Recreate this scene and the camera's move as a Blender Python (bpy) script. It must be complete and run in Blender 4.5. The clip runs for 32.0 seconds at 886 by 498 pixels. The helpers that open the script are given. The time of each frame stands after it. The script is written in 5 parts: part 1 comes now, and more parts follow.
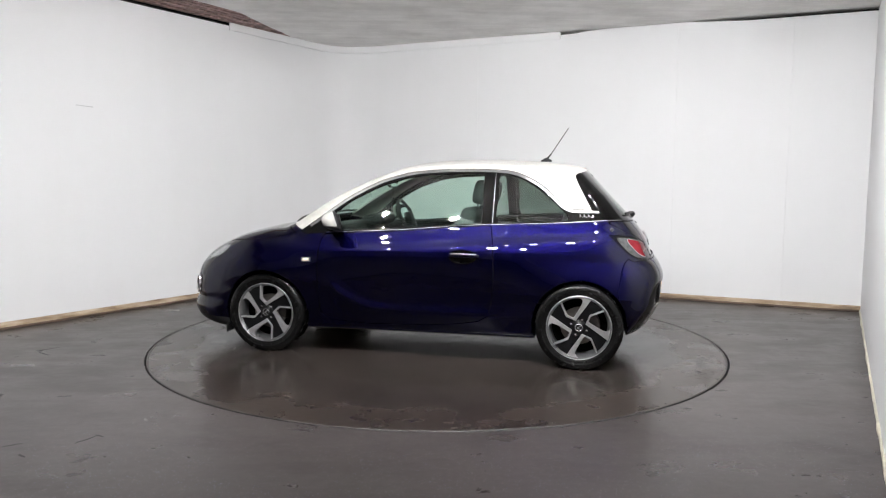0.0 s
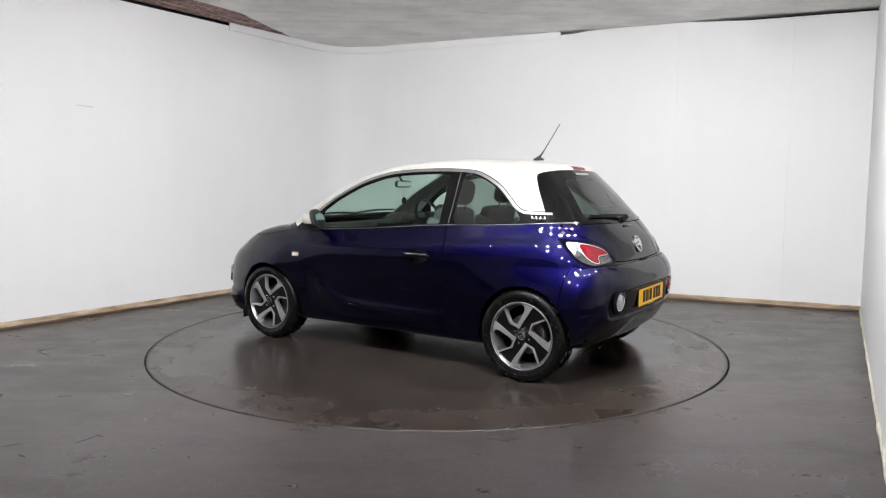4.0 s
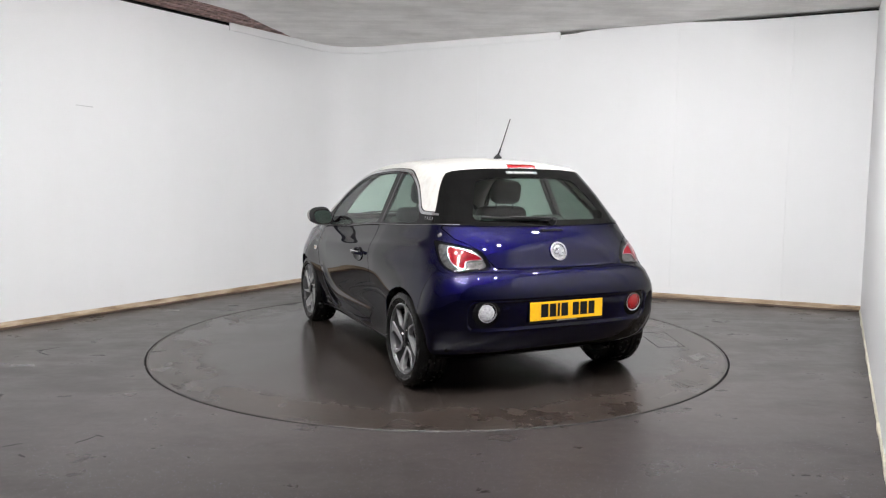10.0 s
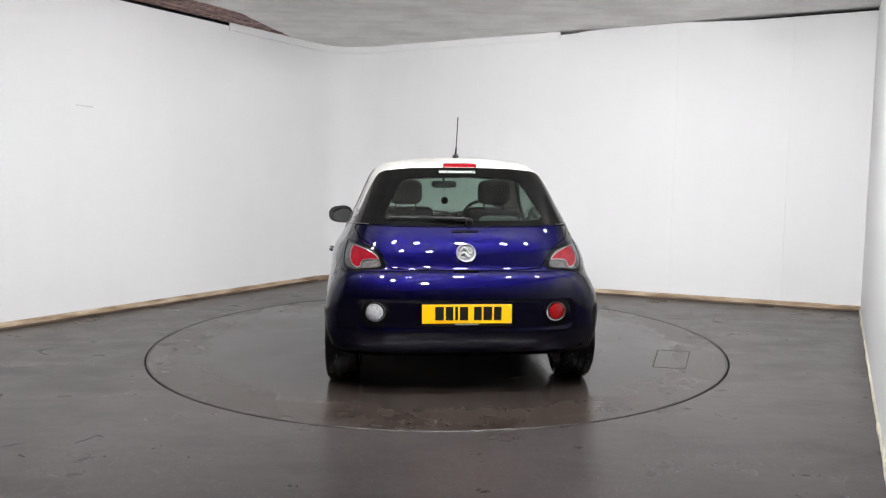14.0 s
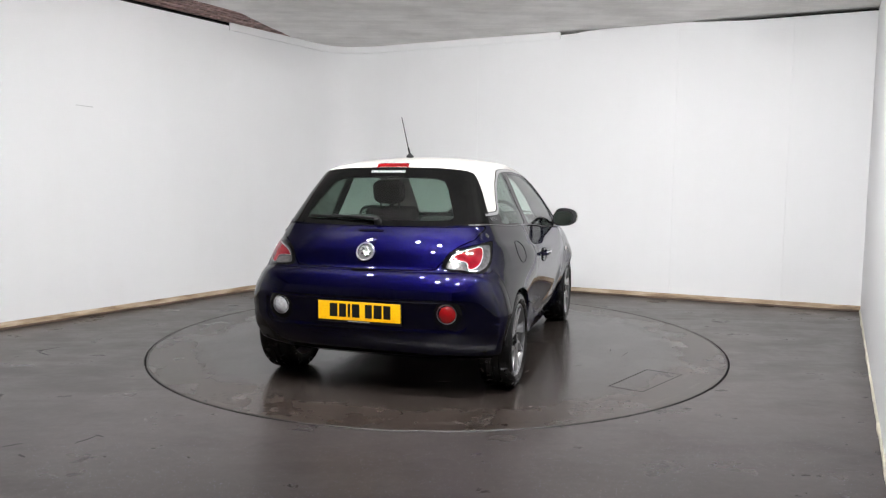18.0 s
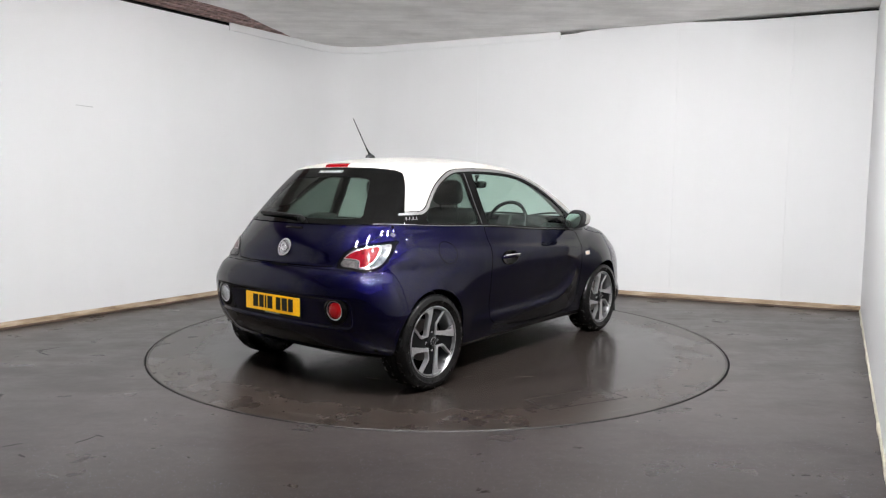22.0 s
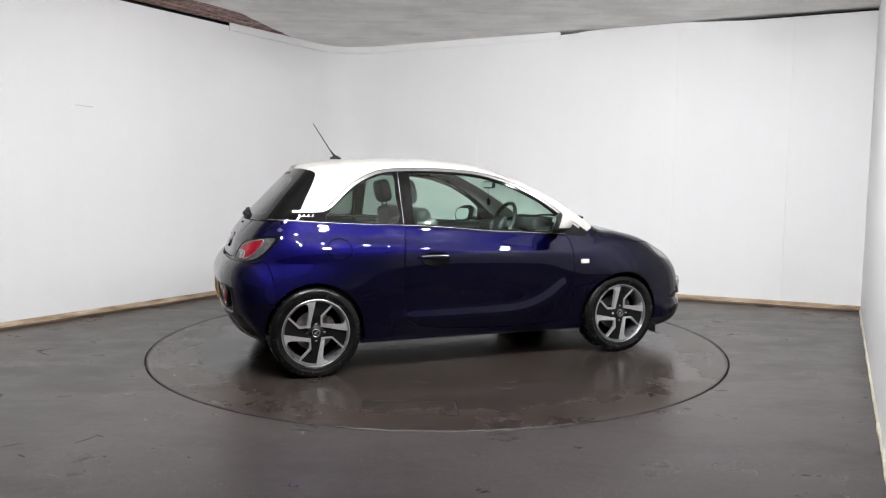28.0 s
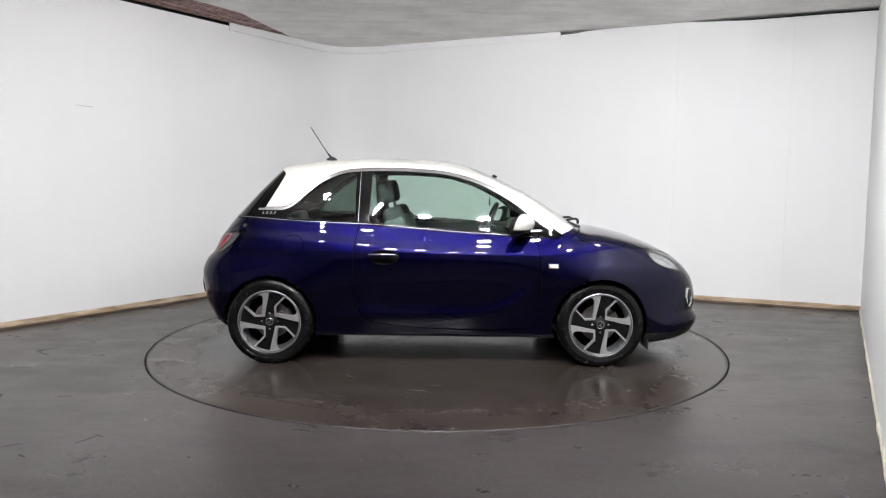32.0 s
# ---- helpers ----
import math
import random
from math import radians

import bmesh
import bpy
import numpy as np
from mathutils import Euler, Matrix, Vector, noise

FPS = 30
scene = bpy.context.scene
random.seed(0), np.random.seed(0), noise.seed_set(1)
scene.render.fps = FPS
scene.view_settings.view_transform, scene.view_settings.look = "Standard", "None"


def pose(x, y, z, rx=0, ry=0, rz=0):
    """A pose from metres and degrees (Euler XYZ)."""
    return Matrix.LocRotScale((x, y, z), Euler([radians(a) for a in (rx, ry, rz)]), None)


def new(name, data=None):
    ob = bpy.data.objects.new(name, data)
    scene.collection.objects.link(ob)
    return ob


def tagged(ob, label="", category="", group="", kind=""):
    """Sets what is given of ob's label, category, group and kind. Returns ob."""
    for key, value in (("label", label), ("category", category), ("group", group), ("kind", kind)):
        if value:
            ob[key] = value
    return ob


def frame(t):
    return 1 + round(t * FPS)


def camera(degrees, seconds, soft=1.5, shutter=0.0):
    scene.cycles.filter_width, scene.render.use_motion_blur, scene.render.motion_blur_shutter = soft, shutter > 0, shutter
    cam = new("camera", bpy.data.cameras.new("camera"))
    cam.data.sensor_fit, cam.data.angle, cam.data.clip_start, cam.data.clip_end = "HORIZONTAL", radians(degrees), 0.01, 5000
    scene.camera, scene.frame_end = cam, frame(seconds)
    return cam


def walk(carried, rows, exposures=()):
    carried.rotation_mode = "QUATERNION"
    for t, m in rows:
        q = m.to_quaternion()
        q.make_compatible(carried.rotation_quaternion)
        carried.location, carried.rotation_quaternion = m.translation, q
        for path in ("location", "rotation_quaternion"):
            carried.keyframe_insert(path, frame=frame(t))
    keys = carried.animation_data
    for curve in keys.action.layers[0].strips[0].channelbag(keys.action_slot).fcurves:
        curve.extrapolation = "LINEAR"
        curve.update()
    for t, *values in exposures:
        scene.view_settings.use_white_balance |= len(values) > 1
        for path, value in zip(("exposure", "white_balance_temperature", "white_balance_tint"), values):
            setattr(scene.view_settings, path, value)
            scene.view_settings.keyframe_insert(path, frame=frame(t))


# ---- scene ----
cam = camera(63.91, 32.0, soft=1.2)
CAM_EYE = Vector((0.0, -5.777, 1.273))
CAM_POSE = Matrix.Translation(CAM_EYE) @ pose(0, 0, 0, 0, 0, -0.37) @ pose(0, 0, 0, 90 - 5.31) @ pose(0, 0, 0, 0, 0, 0.425)
walk(cam, [(0.0, CAM_POSE), (32.0, CAM_POSE)])

# ---- light ----
world = bpy.data.worlds.new("world")
scene.world = world
world.use_nodes = True
world.node_tree.nodes["Background"].inputs[0].default_value = (0.8, 0.85, 0.9, 1)
world.node_tree.nodes["Background"].inputs[1].default_value = 0.02
scene.view_settings.exposure = 0.0
LAMP_STRENGTH = 2850.0


# ---- materials ----
def material(name, colour=(0.5, 0.5, 0.5), rough=0.5, metal=0.0, coat=0.0, spec=0.5):
    m = bpy.data.materials.new(name)
    m.use_nodes = True
    b = m.node_tree.nodes["Principled BSDF"]
    b.inputs["Base Color"].default_value = (*colour, 1)
    b.inputs["Roughness"].default_value = rough
    b.inputs["Metallic"].default_value = metal
    b.inputs["Coat Weight"].default_value = coat
    b.inputs["Coat Roughness"].default_value = 0.03
    b.inputs["Specular IOR Level"].default_value = spec
    return m


def nodes_of(m):
    t = m.node_tree
    return t, t.nodes["Principled BSDF"]


def add_node(t, kind, **values):
    n = t.nodes.new(kind)
    for k, v in values.items():
        n.inputs[k.replace("_", " ")].default_value = v
    return n


def noise_node(t, scale, detail=3.0, rough=0.55, stretch=None, space="Object"):
    co = t.nodes.new("ShaderNodeTexCoord")
    n = add_node(t, "ShaderNodeTexNoise", Scale=scale, Detail=detail, Roughness=rough)
    if stretch:
        mp = t.nodes.new("ShaderNodeMapping")
        mp.inputs["Scale"].default_value = stretch
        t.links.new(co.outputs[space], mp.inputs[0])
        t.links.new(mp.outputs[0], n.inputs["Vector"])
    else:
        t.links.new(co.outputs[space], n.inputs["Vector"])
    return n


def ramp(t, source, stops):
    r = t.nodes.new("ShaderNodeValToRGB")
    e = r.color_ramp.elements
    while len(e) < len(stops):
        e.new(0.5)
    for el, (at, c) in zip(e, stops):
        el.position = at
        el.color = (*c, 1) if len(c) == 3 else c
    t.links.new(source, r.inputs[0])
    return r


def bump(t, b, source, strength, distance):
    n = t.nodes.new("ShaderNodeBump")
    n.inputs["Strength"].default_value = strength
    n.inputs["Distance"].default_value = distance
    t.links.new(source, n.inputs["Height"])
    t.links.new(n.outputs[0], b.inputs["Normal"])
    return n


def mix(t, fac, a, b_, blend="MIX"):
    n = t.nodes.new("ShaderNodeMix")
    n.data_type = "RGBA"
    n.blend_type = blend
    for sock, v in ((n.inputs[0], fac), (n.inputs[6], a), (n.inputs[7], b_)):
        if hasattr(v, "links"):
            t.links.new(v, sock)
        else:
            sock.default_value = v if isinstance(v, float) else (*v, 1)
    return n.outputs[2]


def varied(name, colour, rough, scale, amount=0.25, bump_mm=0.0, metal=0.0, coat=0.0, spec=0.5, fine=60.0, stretch=None):
    """A surface whose tone and gloss drift at two scales."""
    m = material(name, colour, rough, metal, coat, spec)
    t, b = nodes_of(m)
    n1 = noise_node(t, scale, 4.0, stretch=stretch)
    n2 = noise_node(t, scale * fine / 6, 2.0, stretch=stretch)
    low = tuple(c * (1 - amount) for c in colour)
    high = tuple(min(1, c * (1 + amount)) for c in colour)
    r1 = ramp(t, n1.outputs[0], [(0.3, low), (0.7, high)])
    r2 = ramp(t, n2.outputs[0], [(0.3, (0.9,) * 3), (0.7, (1.1,) * 3)])
    t.links.new(mix(t, 1.0, r1.outputs[0], r2.outputs[0], "MULTIPLY"), b.inputs["Base Color"])
    rr = ramp(t, n1.outputs[0], [(0.3, (rough * 0.85,) * 3), (0.7, (min(1, rough * 1.15),) * 3)])
    t.links.new(rr.outputs[0], b.inputs["Roughness"])
    if bump_mm:
        bump(t, b, n2.outputs[0], 0.6, bump_mm / 1000)
    return m


def glowing(name, colour, strength):
    m = material(name, colour, 0.4)
    _, b = nodes_of(m)
    b.inputs["Emission Color"].default_value = (*colour, 1)
    b.inputs["Emission Strength"].default_value = strength
    return m


def glass(name, tint, gloss=0.9):
    """Thin pane: tinted see-through with a clear reflection."""
    m = bpy.data.materials.new(name)
    m.use_nodes = True
    t = m.node_tree
    t.nodes.remove(t.nodes["Principled BSDF"])
    tr = t.nodes.new("ShaderNodeBsdfTransparent")
    tr.inputs[0].default_value = (*tint, 1)
    gl = t.nodes.new("ShaderNodeBsdfGlossy")
    gl.inputs["Roughness"].default_value = 0.015
    gl.inputs["Color"].default_value = (gloss, gloss, gloss, 1)
    lw = t.nodes.new("ShaderNodeLayerWeight")
    lw.inputs[0].default_value = 0.5
    pw = t.nodes.new("ShaderNodeMath")
    pw.operation = "POWER"
    pw.inputs[1].default_value = 5.0
    fr = t.nodes.new("ShaderNodeMath")
    fr.operation = "MULTIPLY_ADD"
    fr.inputs[1].default_value = 0.90
    fr.inputs[2].default_value = 0.055
    t.links.new(lw.outputs["Facing"], pw.inputs[0])
    t.links.new(pw.outputs[0], fr.inputs[0])
    mx = t.nodes.new("ShaderNodeMixShader")
    t.links.new(fr.outputs[0], mx.inputs[0])
    t.links.new(tr.outputs[0], mx.inputs[1])
    t.links.new(gl.outputs[0], mx.inputs[2])
    t.links.new(mx.outputs[0], t.nodes["Material Output"].inputs[0])
    return m


def wall_material():
    m = material("white_wall_panel", (0.78, 0.78, 0.79), 0.6, spec=0.2)
    t, b = nodes_of(m)
    n = noise_node(t, 0.7, 5.0)
    fine = noise_node(t, 30.0, 3.0)
    streak = noise_node(t, 1.0, 4.0, stretch=(5.0, 5.0, 0.35))
    a = ramp(t, n.outputs[0], [(0.3, (0.70, 0.70, 0.705)), (0.7, (0.735, 0.735, 0.74))])
    s = ramp(t, streak.outputs[0], [(0.25, (0.988, 0.988, 0.985)), (0.6, (1, 1, 1))])
    t.links.new(mix(t, 1.0, a.outputs[0], s.outputs[0], "MULTIPLY"), b.inputs["Base Color"])
    bump(t, b, fine.outputs[0], 0.15, 0.0006)
    return m


def math_node(t, kind, a, b_=None):
    n = t.nodes.new("ShaderNodeMath")
    n.operation = kind
    for sock, v in zip(n.inputs, (a, b_)):
        if v is None:
            continue
        if hasattr(v, "links"):
            t.links.new(v, sock)
        else:
            sock.default_value = v
    return n.outputs[0]


def grey(k):
    return (k, k, k)


def rubber(name, base, rough, spec):
    """Dark rubber sheet whose tone, wipe streaks, damp films and scuffs are shared by floor and platform."""
    m = material(name, base, rough, spec=spec)
    t, b = nodes_of(m)
    big = noise_node(t, 0.7, 6.0, 0.6)
    mid = noise_node(t, 3.6, 7.0, 0.68)
    small = noise_node(t, 22.0, 5.0, 0.7)
    tone = ramp(t, big.outputs[0], [(0.32, tuple(c * 0.84 for c in base)), (0.68, tuple(c * 1.16 for c in base))]).outputs[0]
    tone = mix(t, 1.0, tone, ramp(t, mid.outputs[0], [(0.30, grey(0.80)), (0.50, grey(1.0)), (0.70, grey(1.22))]).outputs[0], "MULTIPLY")
    tone = mix(t, 1.0, tone, ramp(t, small.outputs[0], [(0.30, grey(0.82)), (0.50, grey(1.0)), (0.70, grey(1.22))]).outputs[0], "MULTIPLY")
    return m, t, b, big, mid, small, tone


def floor_material():
    """Flecked floor with wiped streaks and dull, dark worn patches."""
    base, rough = (0.050, 0.0428, 0.0412), 0.31
    m, t, b, big, mid, small, tone = rubber("flecked_rubber_floor", base, rough, 0.3)
    wipe = noise_node(t, 1.4, 5.0, 0.6, stretch=(0.8, 5.0, 1))
    tone = mix(t, 1.0, tone, ramp(t, wipe.outputs[0], [(0.35, grey(0.94)), (0.62, grey(1.05))]).outputs[0], "MULTIPLY")
    worn = noise_node(t, 1.15, 6.0, 0.62, stretch=(1.0, 1.9, 1))
    patch = ramp(t, worn.outputs[0], [(0.50, grey(0.0)), (0.64, grey(1.0))]).outputs[0]
    tone = mix(t, patch, tone, mix(t, 1.0, tone, (0.84, 0.83, 0.83), "MULTIPLY"))
    scrape = noise_node(t, 9.0, 6.0, 0.75, stretch=(0.5, 3.0, 1))
    tone = mix(t, ramp(t, scrape.outputs[0], [(0.66, grey(0.0)), (0.74, grey(0.45))]).outputs[0], tone, (0.016, 0.013, 0.012))
    # coloured granules, laid bare only where the surface is rubbed dry
    co = t.nodes.new("ShaderNodeTexCoord")
    vor = add_node(t, "ShaderNodeTexVoronoi", Scale=115.0)
    t.links.new(co.outputs["Object"], vor.inputs["Vector"])
    dot = ramp(t, vor.outputs["Distance"], [(0.0, grey(1.0)), (0.15, grey(1.0)), (0.20, grey(0.0))]).outputs[0]
    rare = ramp(t, vor.outputs["Color"], [(0.60, grey(0.0)), (0.66, grey(1.0))]).outputs[0]
    bare = ramp(t, noise_node(t, 1.6, 5.0, 0.6).outputs[0], [(0.36, grey(0.0)), (0.52, grey(1.0))]).outputs[0]
    hue = ramp(t, vor.outputs["Color"], [(0.62, (0.16, 0.17, 0.22)), (0.70, (0.30, 0.36, 0.58)), (0.82, (0.28, 0.21, 0.17)), (0.95, (0.48, 0.50, 0.58))]).outputs[0]
    # the trodden strip before the platform is worn through to the granules
    spot = t.nodes.new("ShaderNodeSeparateXYZ")
    t.links.new(co.outputs["Object"], spot.inputs[0])
    trodden = t.nodes.new("ShaderNodeMapRange")
    trodden.inputs["From Min"].default_value = -1.8
    trodden.inputs["From Max"].default_value = -2.6
    t.links.new(spot.outputs[1], trodden.inputs["Value"])
    fleck = math_node(t, "MULTIPLY", math_node(t, "MULTIPLY", math_node(t, "MULTIPLY", dot, rare), bare), trodden.outputs[0])
    t.links.new(mix(t, fleck, tone, hue), b.inputs["Base Color"])
    gloss = ramp(t, wipe.outputs[0], [(0.30, grey(rough - 0.045)), (0.70, grey(rough + 0.045))]).outputs[0]
    gloss = mix(t, 1.0, gloss, ramp(t, mid.outputs[0], [(0.34, grey(0.86)), (0.66, grey(1.16))]).outputs[0], "MULTIPLY")
    t.links.new(mix(t, patch, gloss, grey(0.37)), b.inputs["Roughness"])
    bump(t, b, small.outputs[0], 0.25, 0.0009)
    return m


def platform_material():
    """Damp platform: crisp-edged wet films, brown drying band and pale scraped arcs towards the rim."""
    base, rough = (0.0262, 0.0214, 0.0188), 0.215
    m, t, b, big, mid, small, tone = rubber("scuffed_turntable_rubber", base, rough, 0.42)
    co = t.nodes.new("ShaderNodeTexCoord")
    length = t.nodes.new("ShaderNodeVectorMath")
    length.operation = "LENGTH"
    t.links.new(co.outputs["Object"], length.inputs[0])
    away = length.outputs["Value"]
    ragged = math_node(t, "ADD", math_node(t, "MULTIPLY", mid.outputs[0], 0.55), away)
    band = t.nodes.new("ShaderNodeMapRange")
    band.inputs["From Min"].default_value = 2.04
    band.inputs["From Max"].default_value = 2.22
    t.links.new(ragged, band.inputs["Value"])
    dry = band.outputs[0]
    tone = mix(t, dry, tone, mix(t, 1.0, tone, (1.15, 1.07, 1.03), "MULTIPLY"))
    # arcs that follow the rotation
    way = t.nodes.new("ShaderNodeVectorMath")
    way.operation = "NORMALIZE"
    t.links.new(co.outputs["Object"], way.inputs[0])
    parts = t.nodes.new("ShaderNodeSeparateXYZ")
    t.links.new(way.outputs[0], parts.inputs[0])
    polar = t.nodes.new("ShaderNodeCombineXYZ")
    t.links.new(math_node(t, "MULTIPLY", parts.outputs[0], 3.2), polar.inputs[0])
    t.links.new(math_node(t, "MULTIPLY", parts.outputs[1], 3.2), polar.inputs[1])
    t.links.new(math_node(t, "MULTIPLY", away, 17.0), polar.inputs[2])
    arcs = add_node(t, "ShaderNodeTexNoise", Scale=1.0, Detail=7.0, Roughness=0.72)
    t.links.new(polar.outputs[0], arcs.inputs["Vector"])
    outer = ramp(t, math_node(t, "DIVIDE", away, 2.3), [(0.60, grey(0.0)), (0.90, grey(1.0))]).outputs[0]
    pale = math_node(t, "MULTIPLY", ramp(t, arcs.outputs[0], [(0.57, grey(0.0)), (0.66, grey(0.8))]).outputs[0], outer)
    tone = mix(t, pale, tone, (0.066, 0.057, 0.051))
    # wet films and black dabs
    film = noise_node(t, 2.0, 7.0, 0.62)
    wet = ramp(t, film.outputs[0], [(0.535, grey(0.0)), (0.565, grey(0.62))]).outputs[0]
    tone = mix(t, wet, tone, mix(t, 1.0, tone, (0.82, 0.80, 0.80), "MULTIPLY"))
    dab = noise_node(t, 7.0, 4.0, 0.6)
    tone = mix(t, 1.0, tone, ramp(t, dab.outputs[0], [(0.655, grey(1.0)), (0.70, (0.42, 0.40, 0.4))]).outputs[0], "MULTIPLY")
    t.links.new(tone, b.inputs["Base Color"])
    gloss = ramp(t, big.outputs[0], [(0.25, grey(rough - 0.05)), (0.75, grey(rough + 0.05))]).outputs[0]
    gloss = mix(t, 1.0, gloss, ramp(t, small.outputs[0], [(0.32, grey(0.90)), (0.68, grey(1.12))]).outputs[0], "MULTIPLY")
    gloss = mix(t, dry, gloss, grey(0.29))
    t.links.new(mix(t, wet, gloss, grey(0.16)), b.inputs["Roughness"])
    bump(t, b, small.outputs[0], 0.12, 0.0006)
    return m


def ceiling_material():
    m = material("grey_stretched_ceiling", (0.42, 0.41, 0.40), 0.5)
    t, b = nodes_of(m)
    n = noise_node(t, 0.8, 5.0)
    sm = noise_node(t, 3.0, 4.0, stretch=(0.5, 2.2, 1))
    a = ramp(t, n.outputs[0], [(0.3, (0.72, 0.705, 0.685)), (0.7, (0.81, 0.795, 0.775))])
    s = ramp(t, sm.outputs[0], [(0.3, (0.9, 0.9, 0.9)), (0.6, (1.04, 1.04, 1.04))])
    both = mix(t, 1.0, a.outputs[0], s.outputs[0], "MULTIPLY")
    nick = noise_node(t, 6.0, 5.0, 0.7, stretch=(0.6, 2.5, 1))
    both = mix(t, ramp(t, nick.outputs[0], [(0.70, (0, 0, 0)), (0.74, (0.6, 0.6, 0.6))]).outputs[0], both, (0.16, 0.15, 0.15))
    blot = noise_node(t, 1.7, 6.0, 0.7)
    both = mix(t, 1.0, both, ramp(t, blot.outputs[0], [(0.32, (0.86, 0.85, 0.84)), (0.6, (1.05, 1.05, 1.05))]).outputs[0], "MULTIPLY")
    t.links.new(both, b.inputs["Base Color"])
    bump(t, b, sm.outputs[0], 0.3, 0.004)
    return m


def skirting_material():
    m = material("worn_cream_skirting", (0.42, 0.33, 0.24), 0.55)
    t, b = nodes_of(m)
    n = noise_node(t, 3.0, 6.0, stretch=(1, 1, 6))
    r = ramp(t, n.outputs[0], [(0.3, (0.14, 0.095, 0.06)), (0.48, (0.34, 0.25, 0.165)), (0.7, (0.58, 0.48, 0.36))])
    t.links.new(r.outputs[0], b.inputs["Base Color"])
    bump(t, b, n.outputs[0], 0.4, 0.002)
    return m


M_WALL = wall_material()
M_FLOOR = floor_material()
M_TURN = platform_material()
M_CEIL = ceiling_material()
M_SKIRT = skirting_material()
M_FOOT = varied("dirty_brown_bead", (0.10, 0.065, 0.045), 0.6, 3.0, 0.5, 0.8)
M_EDGE = varied("cream_sealant", (0.52, 0.50, 0.40), 0.5, 3.0, 0.25, 0.5)
M_BROWN = varied("reddish_brown_lath", (0.40, 0.27, 0.25), 0.6, 2.0, 0.6, 0.5, stretch=(1, 8, 8))
# near-black colour that gives the gaps round the ceiling their darkness
M_VOID = varied("dark_void", (0.02, 0.018, 0.018), 0.8, 3.0, 0.3)
M_LAMP = glowing("lamp_diffuser", (0.972, 0.968, 0.978), LAMP_STRENGTH)
M_LAMP_FRAME = varied("white_lamp_housing", (0.75, 0.75, 0.75), 0.4, 4.0, 0.06)
M_SCUFF = varied("pale_scuff", (0.060, 0.053, 0.048), 0.45, 5.0, 0.55)
# rubber tone lightened to imitate light along the platform's edge
M_LIT_RIM = varied("pale_lit_edging", (0.032, 0.027, 0.024), 0.4, 3.0, 0.6)
M_GROOVE = varied("turntable_joint_black", (0.010, 0.010, 0.010), 0.6, 5.0, 0.3)


# ---- making meshes ----
def link_mesh(name, verts, faces, mat, smooth=False):
    me = bpy.data.meshes.new(name)
    me.from_pydata([tuple(v) for v in verts], [], [tuple(f) for f in faces])
    if smooth:
        me.polygons.foreach_set("use_smooth", [True] * len(me.polygons))
    if mat:
        me.materials.append(mat)
    return new(name, me)


def part(name, bm, mat, parent=None, label="", smooth=True, sharp=40):
    """One bmesh as one mesh object, under a thing or a part."""
    bmesh.ops.recalc_face_normals(bm, faces=bm.faces)
    for f in bm.faces:
        f.smooth = smooth
    if smooth and sharp:
        limit = radians(sharp)
        for e in bm.edges:
            if len(e.link_faces) == 2 and e.calc_face_angle(0) > limit:
                e.smooth = False
    me = bpy.data.meshes.new(name)
    bm.to_mesh(me)
    bm.free()
    me.materials.append(mat)
    ob = new(name, me)
    if parent:
        ob.parent = parent
    if label:
        tagged(ob, label)
    return ob


def empty(name, m=None, parent=None):
    ob = new(name)
    ob.empty_display_size = 0.2
    if m:
        ob.matrix_basis = m
    if parent:
        ob.parent = parent
    return ob


def box(bm, size, at=(0, 0, 0), turn=None, bevel=0.0, segments=2):
    m = Matrix.Translation(at) @ (turn or Matrix()) @ Matrix.Diagonal((*size, 1))
    made = bmesh.ops.create_cube(bm, size=1, matrix=m)["verts"]
    if bevel:
        edges = list({e for v in made for e in v.link_edges})
        bmesh.ops.bevel(bm, geom=edges, offset=bevel, segments=segments, affect="EDGES", profile=0.5)
    return bm


def tube(bm, points, radius, sides=8, closed=False, flat=1.0):
    """A round bar through points; radius may be a list."""
    pts = [Vector(p) for p in points]
    n = len(pts)
    rings = []
    for i, p in enumerate(pts):
        a = pts[(i - 1) % n] if closed or i else p
        b = pts[(i + 1) % n] if closed or i < n - 1 else p
        d = (b - a).normalized()
        u = d.cross(Vector((0, 0, 1)))
        if u.length < 1e-3:
            u = d.cross(Vector((0, 1, 0)))
        u.normalize()
        v = d.cross(u)
        r = radius[i] if isinstance(radius, (list, tuple)) else radius
        rings.append([bm.verts.new(p + r * (math.cos(k * math.tau / sides) * u + flat * math.sin(k * math.tau / sides) * v)) for k in range(sides)])
    for i in range(n if closed else n - 1):
        a, b = rings[i], rings[(i + 1) % n]
        for k in range(sides):
            bm.faces.new((a[k], a[(k + 1) % sides], b[(k + 1) % sides], b[k]))
    if not closed:
        bm.faces.new(rings[0][::-1])
        bm.faces.new(rings[-1])
    return bm


def lathe(bm, outline, steps, axis="y", start=0.0, sweep=math.tau, at=(0, 0, 0)):
    """Turn (radius, along) pairs about an axis."""
    full = abs(sweep - math.tau) < 1e-6
    rings = []
    for i in range(steps if full else steps + 1):
        a = start + sweep * i / steps
        c, s = math.cos(a), math.sin(a)
        row = []
        for r, h in outline:
            v = {"y": (r * c, h, r * s), "z": (r * c, r * s, h), "x": (h, r * c, r * s)}[axis]
            row.append(bm.verts.new(Vector(at) + Vector(v)))
        rings.append(row)
    for i in range(len(rings) if full else len(rings) - 1):
        a, b = rings[i], rings[(i + 1) % len(rings)]
        for k in range(len(outline) - 1):
            bm.faces.new((a[k], a[k + 1], b[k + 1], b[k]))
    return bm


